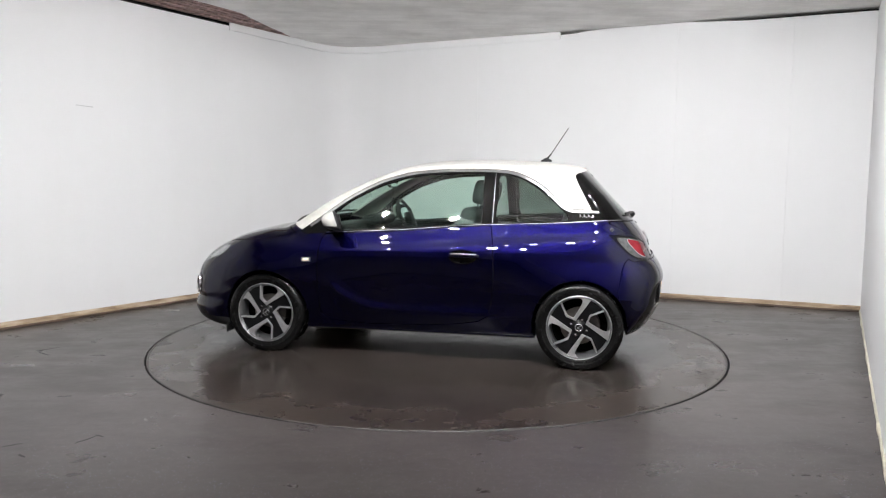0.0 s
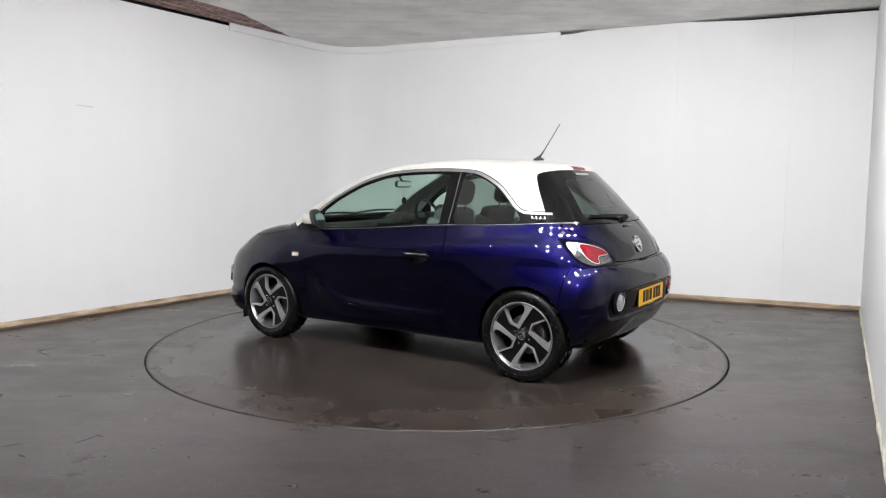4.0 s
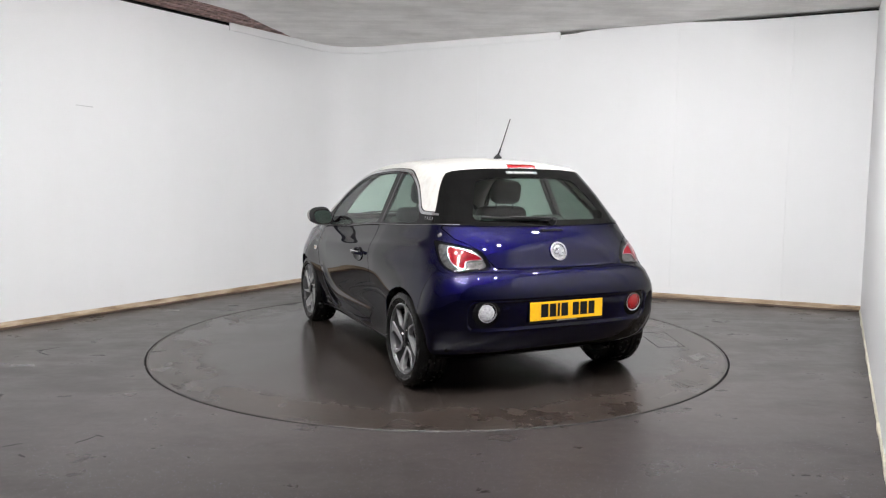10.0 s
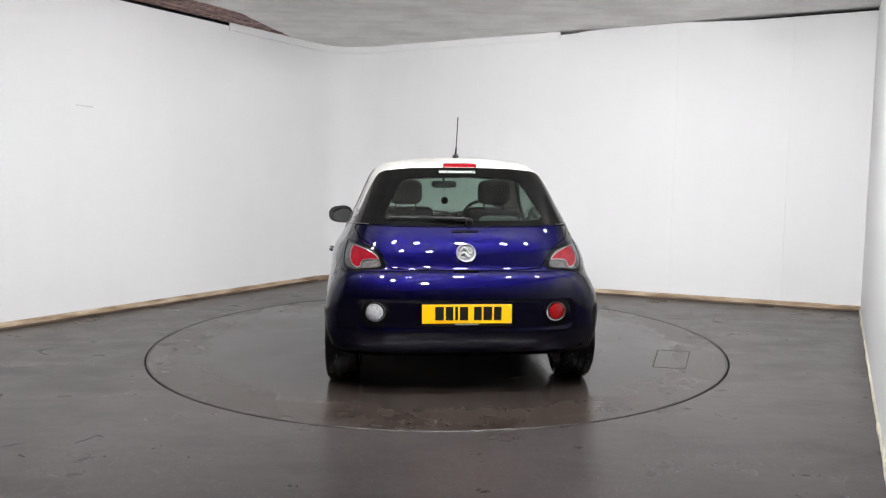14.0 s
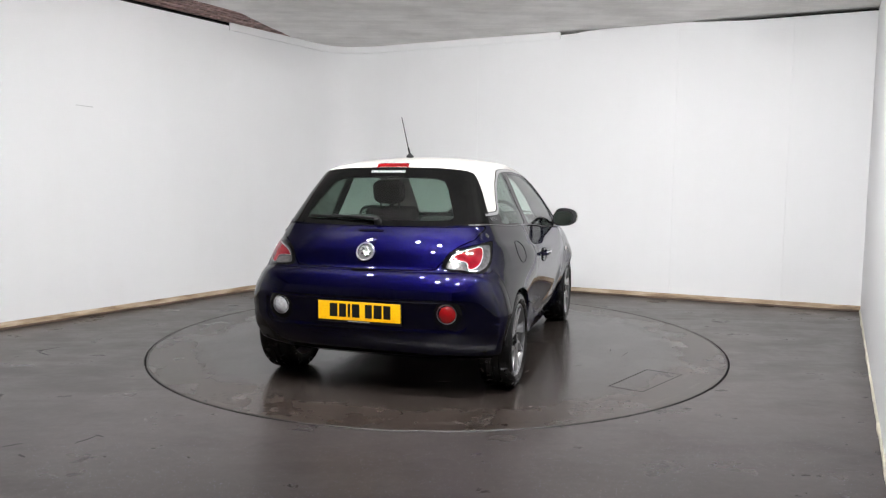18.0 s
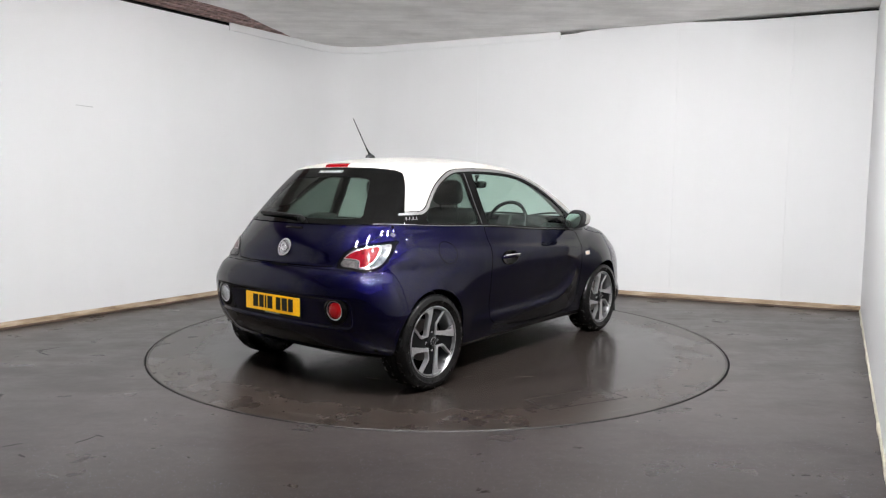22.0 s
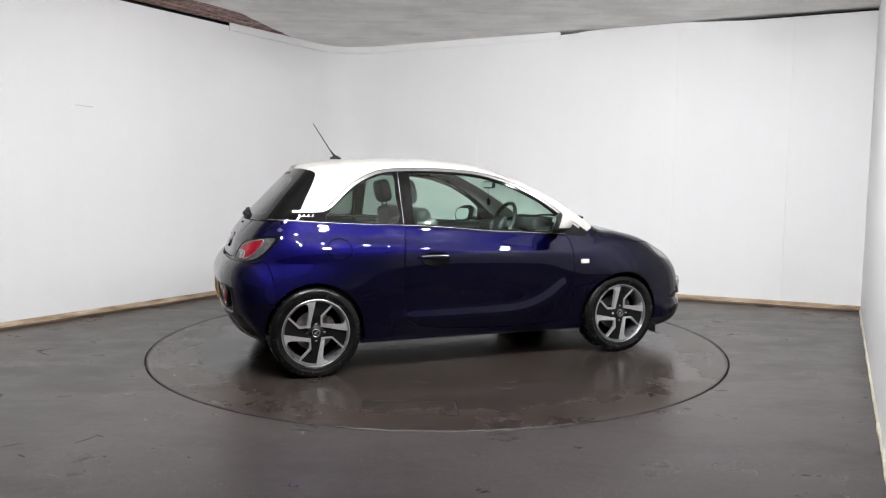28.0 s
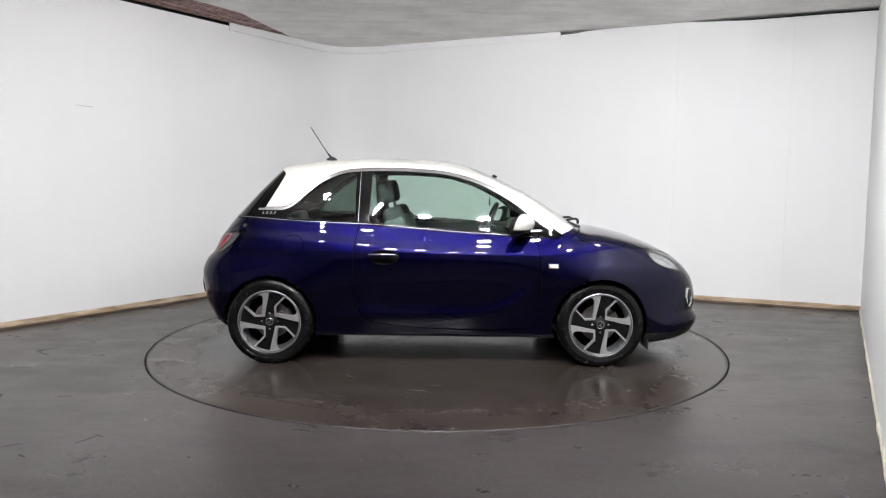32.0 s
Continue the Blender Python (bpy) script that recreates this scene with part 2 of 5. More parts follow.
def prism(bm, outline, depth, place):
    """A flat outline (u, v), thickened by depth; place maps (u, v, w) to a point."""
    a = [bm.verts.new(place(u, v, 0.0)) for u, v in outline]
    b = [bm.verts.new(place(u, v, depth)) for u, v in outline]
    bm.faces.new(a[::-1])
    bm.faces.new(b)
    n = len(a)
    for i in range(n):
        bm.faces.new((a[i], a[(i + 1) % n], b[(i + 1) % n], b[i]))
    return bm


# ---- the photo booth ----
def unit(deg):
    return Vector((math.cos(radians(deg)), math.sin(radians(deg)), 0))


def meet(n1, d1, n2, d2):
    det = n1.x * n2.y - n1.y * n2.x
    return Vector(((d1 * n2.y - d2 * n1.y) / det, (n1.x * d2 - n2.x * d1) / det, 0))


N_LEFT, D_LEFT = unit(146.02), 3.205
N_BACK, D_BACK = unit(65.97), 2.954
N_RIGHT, D_RIGHT = unit(-29.40), 3.0865
N_FRONT, D_FRONT = unit(-118.0), 6.45
C_LB = meet(N_LEFT, D_LEFT, N_BACK, D_BACK)
C_BR = meet(N_BACK, D_BACK, N_RIGHT, D_RIGHT)
C_RF = meet(N_RIGHT, D_RIGHT, N_FRONT, D_FRONT)
C_FL = meet(N_FRONT, D_FRONT, N_LEFT, D_LEFT)
WALL_TOP, CEILING = 2.985, 3.02


def wall(name, a, b, outward, label, joints=(), ends=(0.14, 0.14)):
    """A panelled wall from a to b, with its inner face on that line; joints: distances along it of the panel seams."""
    d = (b - a).normalized()
    length = (b - a).length
    cuts = [-ends[0], *joints, length + ends[1]]
    first = None
    for i, (s, e) in enumerate(zip(cuts, cuts[1:])):
        bm = bmesh.new()
        gap = 0.0005
        at = a + d * ((s + e) / 2) + outward * 0.06
        turn = Matrix.Rotation(math.atan2(d.y, d.x), 4, "Z")
        box(bm, (e - s - gap * 2, 0.12, WALL_TOP), (at.x, at.y, WALL_TOP / 2), turn, 0.0006, 1)
        ob = part("panel" if first else name, bm, M_WALL, first, smooth=False)
        if not first:
            first = ob
            tagged(ob, label, "wall", kind="structure")
    # added sheet, coloured dark so the slit over the wall looks unlit
    bm = bmesh.new()
    at = a + d * (length / 2) + outward * 0.128
    box(bm, (length + 0.5, 0.012, WALL_TOP + 0.3), (at.x, at.y, (WALL_TOP + 0.3) / 2), Matrix.Rotation(math.atan2(d.y, d.x), 4, "Z"))
    part("void_sheet", bm, M_VOID, first, "dark sheet standing in for the unlit void behind the panels", smooth=False)
    return first


BEND = 0.50
E_LEFT = C_LB - (C_LB - C_FL).normalized() * BEND
E_BACK = C_LB + (C_BR - C_LB).normalized() * BEND


def bend_path(inset, n=14):
    """Points round the softened corner between the left and the back wall, set in from the walls."""
    a, b, c = E_LEFT - N_LEFT * inset, C_LB - (N_LEFT + N_BACK) * inset, E_BACK - N_BACK * inset
    return [a * (1 - k) ** 2 + b * 2 * k * (1 - k) + c * k * k for k in (i / n for i in range(n + 1))]


def bent_sheet(bm, inner, outer, z0, z1):
    rows = [[bm.verts.new((q.x, q.y, z)) for q, z in ((a, z0), (a, z1), (b, z1), (b, z0))] for a, b in zip(inner, outer)]
    for r, s in zip(rows, rows[1:]):
        for k in range(4):
            bm.faces.new((r[k], r[(k + 1) % 4], s[(k + 1) % 4], s[k]))
    bm.faces.new(rows[0])
    bm.faces.new(rows[-1][::-1])
    return bm


wall("wall_left", C_FL, E_LEFT - N_LEFT * 0, N_LEFT, "white painted panel wall with faint scuffs and seams", (0.9,), (0.14, 0.0))
wall("wall_back", E_BACK, C_BR, N_BACK, "white painted panel wall with faint vertical seams", (1.43, 3.75, 4.88), (0.0, 0.14))
wall("wall_right", C_BR, C_RF, N_RIGHT, "white painted panel wall beside the camera", (2.2, 4.6))
wall("wall_front", C_RF, C_FL, N_FRONT, "plain white wall behind the camera", (2.5, 5.0))


bm = bmesh.new()
lap_left, lap_back = (C_LB - C_FL).normalized() * 0.06, (C_BR - C_LB).normalized() * 0.06
inner, outer = bend_path(0.0012), bend_path(-0.12)
# the corner sheet laps a hand's width over both walls
inner = [inner[0] - lap_left + N_LEFT * 0.001, *inner, inner[-1] + lap_back + N_BACK * 0.001]
outer = [inner[0] + N_LEFT * 0.0005, *outer, inner[-1] + N_BACK * 0.0005]
bent_sheet(bm, inner, outer, 0.0, WALL_TOP)
tagged(part("wall_corner", bm, M_WALL, sharp=30), "softly bent white corner panel between two walls", "wall", kind="structure")
bm = bmesh.new()
bent_sheet(bm, bend_path(0.018), bend_path(0.001), 0.0, 0.058)
tagged(part("baseboard_corner", bm, M_SKIRT, sharp=30), "low worn skirting strip round the bent corner", "skirting", kind="structure")


def skirting(name, a, b, outward, height, deep, mat, label, wobble=0.0):
    d = (b - a).normalized()
    n = 60
    length = (b - a).length
    bm = bmesh.new()
    rows = []
    for i in range(n + 1):
        p = a + d * (length * i / n)
        w = wobble * noise.noise(Vector((i * 0.9, 3.1, 0)))
        inner = p - outward * (deep + w)
        h = height + w * 0.6
        rows.append([bm.verts.new((q.x, q.y, z)) for q, z in ((p - outward * 0.001, 0.0), (inner, 0.0), (inner, h * 0.86), (inner + outward * deep * 0.5, h), (p - outward * 0.001, h))])
    for r, s in zip(rows, rows[1:]):
        for k in range(4):
            bm.faces.new((r[k], r[k + 1], s[k + 1], s[k]))
    bm.faces.new(rows[0])
    bm.faces.new(rows[-1][::-1])
    board = tagged(part(name, bm, mat, smooth=False), label, "skirting", kind="structure")
    if mat is M_SKIRT:
        turn = Matrix.Rotation(math.atan2(d.y, d.x), 4, "Z")
        c = (a + b) / 2 - outward * (deep + wobble + 0.004)
        foot = bmesh.new()
        box(foot, (length, 0.010, 0.020), (c.x, c.y, 0.010), turn, 0.003, 1)
        part("foot_bead", foot, M_FOOT, board, "dirty brown bead at the foot", smooth=False)
    return board


skirting("baseboard_left", C_FL, E_LEFT, N_LEFT, 0.062, 0.018, M_SKIRT, "low worn brown and cream skirting strip along the wall", 0.006)
skirting("baseboard_back", E_BACK, C_BR, N_BACK, 0.062, 0.018, M_SKIRT, "low worn brown and cream skirting strip along the wall", 0.006)
skirting("baseboard_right", C_BR, C_RF, N_RIGHT, 0.026, 0.012, M_EDGE, "uneven bead of cream sealant along the wall foot", 0.012)
skirting("baseboard_front", C_RF, C_FL, N_FRONT, 0.062, 0.018, M_SKIRT, "low worn skirting strip along the wall", 0.006)


def edge_trim():
    """The bent white strip that closes the corner between the wall tops and the ceiling."""
    d1 = (C_LB - C_FL).normalized()
    d2 = (C_BR - C_LB).normalized()
    start = C_LB - d1 * 1.86 - N_LEFT * 0.014
    end = C_LB + d2 * 2.95 - N_BACK * 0.014
    p1 = C_LB - d1 * 0.50 - N_LEFT * 0.014
    p2 = C_LB + d2 * 0.62 - N_BACK * 0.014
    mid = C_LB - N_LEFT * 0.014 - N_BACK * 0.014
    path = [start.lerp(p1, k / 6) for k in range(6)]
    path += [p1 * (1 - k) ** 2 + mid * 2 * k * (1 - k) + p2 * k * k for k in (i / 16 for i in range(17))]
    path += [p2.lerp(end, k / 8) for k in range(1, 9)]
    bm = bmesh.new()
    rows = []
    for i, p in enumerate(path):
        t = (path[min(i + 1, len(path) - 1)] - path[max(i - 1, 0)]).normalized()
        inn = Vector((-t.y, t.x, 0))
        if inn.dot(p) > 0:
            inn = -inn
        rows.append([bm.verts.new((q.x, q.y, z)) for q, z in ((p, 2.935), (p + inn * 0.010, 2.935), (p + inn * 0.010, CEILING - 0.002), (p, CEILING - 0.002))])
    for r, s in zip(rows, rows[1:]):
        for k in range(4):
            bm.faces.new((r[k], r[(k + 1) % 4], s[(k + 1) % 4], s[k]))
    bm.faces.new(rows[0])
    bm.faces.new(rows[-1][::-1])
    tagged(part("trim_ceiling", bm, M_WALL, sharp=30), "bent white strip between wall tops and ceiling", "trim", kind="structure")


edge_trim()


def gap_strip():
    """White packing that all but closes the slit between the back wall and the ceiling, and runs out at both ends."""
    d = (C_BR - C_LB).normalized()
    bm = bmesh.new()
    rows = []
    for i in range(31):
        k = i / 30
        p = C_LB + d * (2.97 + 1.95 * k) - N_BACK * 0.003
        top = WALL_TOP - 0.001 + 0.031 * min(1.0, max(0.06, (k - 0.03) / 0.20)) * min(1.0, max(0.06, (1 - k) / 0.30))
        rows.append([bm.verts.new((q.x, q.y, z)) for q, z in ((p, WALL_TOP - 0.012), (p + N_BACK * 0.05, WALL_TOP + 0.001), (p + N_BACK * 0.05, top), (p, top))])
    for r, s in zip(rows, rows[1:]):
        for k in range(4):
            bm.faces.new((r[k], r[(k + 1) % 4], s[(k + 1) % 4], s[k]))
    bm.faces.new(rows[0])
    bm.faces.new(rows[-1][::-1])
    tagged(part("trim_gap", bm, M_WALL, smooth=False), "white packing strip between wall top and ceiling", "trim", kind="structure")


gap_strip()


def floor_and_ceiling():
    corners = [C_LB, C_BR, C_RF, C_FL]
    mid = sum(corners, Vector()) / 4
    out = [c + (c - mid).normalized() * 0.3 for c in corners]
    # floor sheet with the round opening for the turntable
    n = 128
    bm = bmesh.new()
    ring = [bm.verts.new((2.240 * math.cos(k * math.tau / n), 2.240 * math.sin(k * math.tau / n), 0)) for k in range(n)]
    low = [bm.verts.new((2.240 * math.cos(k * math.tau / n), 2.240 * math.sin(k * math.tau / n), -0.12)) for k in range(n)]
    far = []
    for k in range(n):
        a = k * math.tau / n
        ray = Vector((math.cos(a), math.sin(a), 0))
        reach = min(dist / max(nrm.dot(ray), 1e-6) for nrm, dist in ((N_LEFT, D_LEFT + 0.15), (N_BACK, D_BACK + 0.15), (N_RIGHT, D_RIGHT + 0.15), (N_FRONT, D_FRONT + 0.15)) if nrm.dot(ray) > 1e-6)
        far.append(bm.verts.new(ray * reach))
    for k in range(n):
        j = (k + 1) % n
        bm.faces.new((ring[k], ring[j], far[j], far[k]))
        bm.faces.new((low[k], low[j], ring[j], ring[k]))
    bm.faces.new(low)
    tagged(part("floor", bm, M_FLOOR, smooth=False), "dark grey flecked rubber floor, damp and scuffed", "floor", kind="structure")
    # ceiling: stretched grey sheet that stops short of the wall with the laths
    edge = []
    d1 = (C_LB - C_FL).normalized()
    length = (C_LB - C_FL).length
    for i in range(41):
        s = length * i / 40
        back = length - s
        inset = 0.02 + 0.46 * min(1, max(0, (back - 0.95) / 1.2)) + 0.02 * noise.noise(Vector((i * 0.7, 0, 0)))
        edge.append(C_FL + d1 * s - N_LEFT * inset)
    outline = edge + [C_LB + N_BACK * 0.1, C_BR + N_BACK * 0.1 + N_RIGHT * 0.1, C_RF + N_RIGHT * 0.1 + N_FRONT * 0.1, C_FL + N_FRONT * 0.1]
    bm = bmesh.new()
    prism(bm, [(p.x, p.y) for p in outline], 0.02, lambda u, v, w: Vector((u, v, CEILING + w)))
    tagged(part("ceiling", bm, M_CEIL, smooth=False), "smooth grey ceiling sheet with faint stains", "ceiling", kind="structure")
    # added dark sheet: its colour supplies the shade above the ceiling
    bm = bmesh.new()
    prism(bm, [(p.x, p.y) for p in out], 0.02, lambda u, v, w: Vector((u, v, CEILING + 0.16 + w)))
    tagged(part("ceiling_void", bm, M_VOID, smooth=False), "dark sheet standing in for the unlit space above the ceiling", "ceiling", kind="structure")
    bm = bmesh.new()
    rnd = random.Random(4)
    for i in range(13):
        off = -0.03 + i * 0.046
        a, b = C_FL - N_LEFT * off, C_LB - d1 * (0.2 + 0.03 * i) - N_LEFT * off
        c = (a + b) / 2
        box(bm, ((b - a).length, 0.022 + 0.016 * rnd.random(), 0.02), (c.x, c.y, CEILING + 0.014 + 0.02 * rnd.random()), Matrix.Rotation(math.atan2(d1.y, d1.x) + rnd.uniform(-0.004, 0.004), 4, "Z"), 0.003, 1)
    tagged(part("ceiling_laths", bm, M_BROWN, smooth=False), "reddish-brown wooden laths above the ceiling edge", "ceiling", kind="structure")


floor_and_ceiling()


# ---- lamps over the booth, in front of the turntable ----
def ceiling_light(x, y, turn, tilt, size):
    """A flood lamp under the ceiling: turned about z, then tipped up towards the room."""
    root = empty("ceiling_light", pose(x, y, CEILING - 0.13, 0, 0, turn))
    tagged(root, "white flood lamp with a bright diffuser under the ceiling", "flood lamp", "flood lamps over the turntable")
    w, h = size
    tip = Matrix.Rotation(radians(tilt), 4, "X")
    bm = bmesh.new()
    for sx, sy, cx, cy in ((w + 0.04, 0.02, 0, h / 2 + 0.01), (w + 0.04, 0.02, 0, -h / 2 - 0.01), (0.02, h, w / 2 + 0.01, 0), (0.02, h, -w / 2 - 0.01, 0)):
        box(bm, (sx, sy, 0.05), (cx, cy, 0), None, 0.003, 1)
    box(bm, (w + 0.02, h + 0.02, 0.01), (0, 0, 0.028))
    bmesh.ops.transform(bm, matrix=tip, verts=bm.verts)
    part("housing", bm, M_LAMP_FRAME, root, smooth=False)
    bm = bmesh.new()
    box(bm, (w, h, 0.012), (0, 0, -0.008))
    bmesh.ops.transform(bm, matrix=tip, verts=bm.verts)
    part("diffuser", bm, M_LAMP, root, "glowing white diffuser", smooth=False)
    bm = bmesh.new()
    tube(bm, [(0, 0, 0.02), (0, 0, 0.128)], 0.012, 8)
    part("bracket", bm, M_LAMP_FRAME, root)
    return root


LAMPS = [(-1.58, -2.22, 30), (-0.84, -2.46, 12), (-0.24, -2.66, 0), (0.40, -2.70, 0), (0.95, -2.66, -8), (1.45, -2.45, -10), (1.95, -1.50, -5), (-0.65, -3.25, 0), (0.07, -3.75, 0)]
for lx, ly, turn in LAMPS:
    ceiling_light(lx, ly, turn, 48, (0.115, 0.042))


# ---- turntable ----
HEADING_0 = 167.19


def make_turntable():
    root = empty("turntable")
    tagged(root, "round rotating platform of dark scuffed rubber flush with the floor", "turntable")
    bm = bmesh.new()
    lathe(bm, [(0.0, 0.0), (0.6, 0.0), (1.2, 0.0), (1.8, 0.0), (2.211, 0.0)], 128, "z")
    part("deck", bm, M_TURN, root, smooth=False)
    # slightly raised ring whose paler colour paints the lit rim
    bm = bmesh.new()
    lathe(bm, [(2.211, 0.0), (2.213, 0.0022), (2.2235, 0.0022), (2.226, 0.0)], 128, "z")
    part("lit_edge_strip", bm, M_LIT_RIM, root, "paler ring standing in for the platform's lit edge", smooth=False)
    bm = bmesh.new()
    lathe(bm, [(2.226, 0.0), (2.2275, -0.002), (2.2275, -0.07), (2.2395, -0.07)], 128, "z")
    part("joint", bm, M_GROOVE, root, "black gap round the platform's rim", smooth=False)
    return root


turntable = make_turntable()

# ---- hatchback: paint and trim ----
def paint_material():
    m = material("deep_blue_metallic_paint", (0.003, 0.0014, 0.040), 0.42, 1.0, 1.0)
    t, b = nodes_of(m)
    co = t.nodes.new("ShaderNodeTexCoord")
    vor = add_node(t, "ShaderNodeTexVoronoi", Scale=1400.0)
    t.links.new(co.outputs["Object"], vor.inputs["Vector"])
    fl = ramp(t, vor.outputs["Color"], [(0.0, (0.0012, 0.0010, 0.0165)), (1.0, (0.0020, 0.0016, 0.029))])
    dust = noise_node(t, 7.0, 4.0)
    d = ramp(t, dust.outputs[0], [(0.4, (1, 1, 1)), (0.8, (1.06, 1.06, 1.04))])
    t.links.new(mix(t, 1.0, fl.outputs[0], d.outputs[0], "MULTIPLY"), b.inputs["Base Color"])
    b.inputs["Specular Tint"].default_value = (0.04, 0.04, 0.30, 1)
    b.inputs["Coat Roughness"].default_value = 0.02
    b.inputs["Coat IOR"].default_value = 1.42
    return m


M_PAINT = paint_material()
M_WHITE = varied("white_gloss_paint", (0.355, 0.347, 0.325), 0.36, 2.0, 0.02, coat=0.35, spec=0.25)
M_BLACK = varied("black_gloss_trim", (0.003, 0.003, 0.003), 0.05, 5.0, 0.2, spec=0.16)
M_FRIT = varied("black_glass_border", (0.002, 0.002, 0.002), 0.06, 5.0, 0.2, spec=0.16)
M_PLASTIC = varied("black_grained_plastic", (0.012, 0.012, 0.013), 0.6, 6.0, 0.25, 0.3, spec=0.25)
M_SHUT = varied("shut_line_black", (0.003, 0.003, 0.003), 0.8, 6.0, 0.2, spec=0.02)
M_CHROME = varied("bright_trim_metal", (0.82, 0.82, 0.83), 0.10, 8.0, 0.04, metal=1.0)
M_BRIGHT = varied("lens_edge_metal", (0.45, 0.45, 0.46), 0.2, 8.0, 0.05, metal=0.9)
# serves the belt strip and the painted glint on the door pillar
M_TRIM_GLINT = varied("satin_trim_and_glint", (0.15, 0.15, 0.153), 0.40, 8.0, 0.05, metal=0.7)
M_GLASS = glass("green_tinted_glass", (0.73, 0.87, 0.80))
M_PRIVACY = glass("dark_tinted_rear_glass", (0.31, 0.39, 0.345))
M_LENS = glass("clear_lamp_lens", (0.93, 0.93, 0.93))
M_RED = material("red_lamp_plastic", (0.28, 0.004, 0.006), 0.12, 0.0, 0.6)
M_TAILRED = varied("red_tail_lamp_plastic", (0.13, 0.004, 0.009), 0.10, 40.0, 0.25, coat=0.1, spec=0.3)
M_SILVER = varied("silver_lamp_reflector", (0.085, 0.085, 0.088), 0.13, 45.0, 0.5, metal=0.6)
M_SMOKE = varied("smoked_clear_lens", (0.055, 0.052, 0.052), 0.24, 60.0, 0.45)
M_CLEAR = varied("clear_ribbed_lens", (0.42, 0.42, 0.43), 0.18, 60.0, 0.25, coat=0.4)
M_HEADLAMP = varied("bright_headlamp_reflector", (0.55, 0.56, 0.57), 0.22, 25.0, 0.35, metal=0.7)
M_TYRE = varied("tyre_rubber", (0.0038, 0.0038, 0.0038), 0.25, 28.0, 0.5, 1.4, spec=0.24)
M_RIMDARK = varied("dark_grey_wheel_paint", (0.005, 0.005, 0.0055), 0.30, 8.0, 0.2, coat=0.05, spec=0.12)
M_RIMCUT = varied("machined_wheel_face", (0.50, 0.50, 0.505), 0.32, 10.0, 0.06, metal=0.75)
M_BARREL = varied("satin_grey_wheel_barrel", (0.16, 0.16, 0.163), 0.3, 9.0, 0.2, metal=0.7)
M_DISC = varied("brake_disc_steel", (0.22, 0.20, 0.19), 0.35, 9.0, 0.3, metal=0.9)
M_RUST = varied("worn_brake_metal", (0.07, 0.06, 0.055), 0.6, 14.0, 0.4, metal=0.5)
M_CLOTH = varied("dark_grey_seat_cloth", (0.035, 0.036, 0.038), 0.85, 20.0, 0.3, 1.0)
M_LEATHER = varied("light_grey_seat_side", (0.10, 0.105, 0.105), 0.6, 12.0, 0.2, 0.5)
M_DASH = varied("soft_black_dashboard", (0.020, 0.020, 0.021), 0.5, 9.0, 0.25, 0.4)
M_LINER = varied("pale_headlining", (0.30, 0.30, 0.29), 0.85, 10.0, 0.1, 0.4)
M_YELLOW = varied("yellow_reflective_plate", (0.85, 0.45, 0.004), 0.32, 12.0, 0.05)
M_INK = material("black_print", (0.008, 0.008, 0.008), 0.5, spec=0.15)
M_PALE = material("pale_print", (0.28, 0.28, 0.27), 0.4)
M_ORANGE = material("amber_lens", (0.75, 0.62, 0.5), 0.15, 0.0, 0.6)
M_MIRROR = material("mirror_glass", (0.75, 0.80, 0.80), 0.02, 1.0)

M_SCRATCH = varied("grey_scratch", (0.42, 0.42, 0.42), 0.6, 9.0, 0.2)

PIVOT = Vector((1.162, 0.060, 0.0))
car = empty("car")
tagged(car, "small blue hatchback with white roof parked on the turntable", "car")

def spline(points, n):
    """Points along a Catmull-Rom curve through the given ones."""
    p = np.array(points, float)
    q = np.vstack([2 * p[0] - p[1], p, 2 * p[-1] - p[-2]])
    out = []
    for i in range(1, len(q) - 2):
        t = np.linspace(0, 1, n, endpoint=False)[:, None]
        a, b, c, d = q[i - 1], q[i], q[i + 1], q[i + 2]
        out.append(0.5 * (2 * b + (c - a) * t + (2 * a - 5 * b + 4 * c - d) * t * t + (3 * b - a - 3 * c + d) * t ** 3))
    return np.vstack(out + [p[-1:]])


# The hatchback's form, in its own metres: x forward from the rear axle, y to its left, z up.
PROFILE = np.vstack([spline([
    (0.30, 0.190), (-0.15, 0.200), (-0.36, 0.222), (-0.455, 0.262), (-0.508, 0.325), (-0.546, 0.395), (-0.562, 0.440), (-0.572, 0.50), (-0.580, 0.56),
    (-0.585, 0.615), (-0.574, 0.668), (-0.538, 0.735), (-0.498, 0.775), (-0.480, 0.82), (-0.458, 0.88), (-0.418, 0.945), (-0.366, 1.01),
    (-0.276, 1.105), (-0.180, 1.205), (-0.088, 1.305), (-0.025, 1.370), (0.005, 1.396), (0.05, 1.410), (0.18, 1.428), (0.36, 1.445),
    (0.60, 1.458), (0.82, 1.461), (1.05, 1.452), (1.28, 1.427), (1.45, 1.384), (1.60, 1.322), (1.75, 1.248), (1.90, 1.167),
    (2.05, 1.075), (2.17, 0.998), (2.28, 0.950), (2.40, 0.938), (2.52, 0.914), (2.64, 0.882), (2.75, 0.840), (2.86, 0.786),
    (2.95, 0.728), (3.015, 0.670), (3.07, 0.595), (3.098, 0.50), (3.104, 0.42), (3.094, 0.372), (3.116, 0.340), (3.124, 0.295), (3.112, 0.255), (3.065, 0.200), (2.98, 0.168),
    (2.86, 0.160), (2.60, 0.180), (1.50, 0.188)], 4)])
WIDTH_Z = [0.10, 0.17, 0.22, 0.30, 0.45, 0.60, 0.70, 0.78, 0.84, 0.90, 0.95, 1.00, 1.10, 1.20, 1.30, 1.37, 1.50]
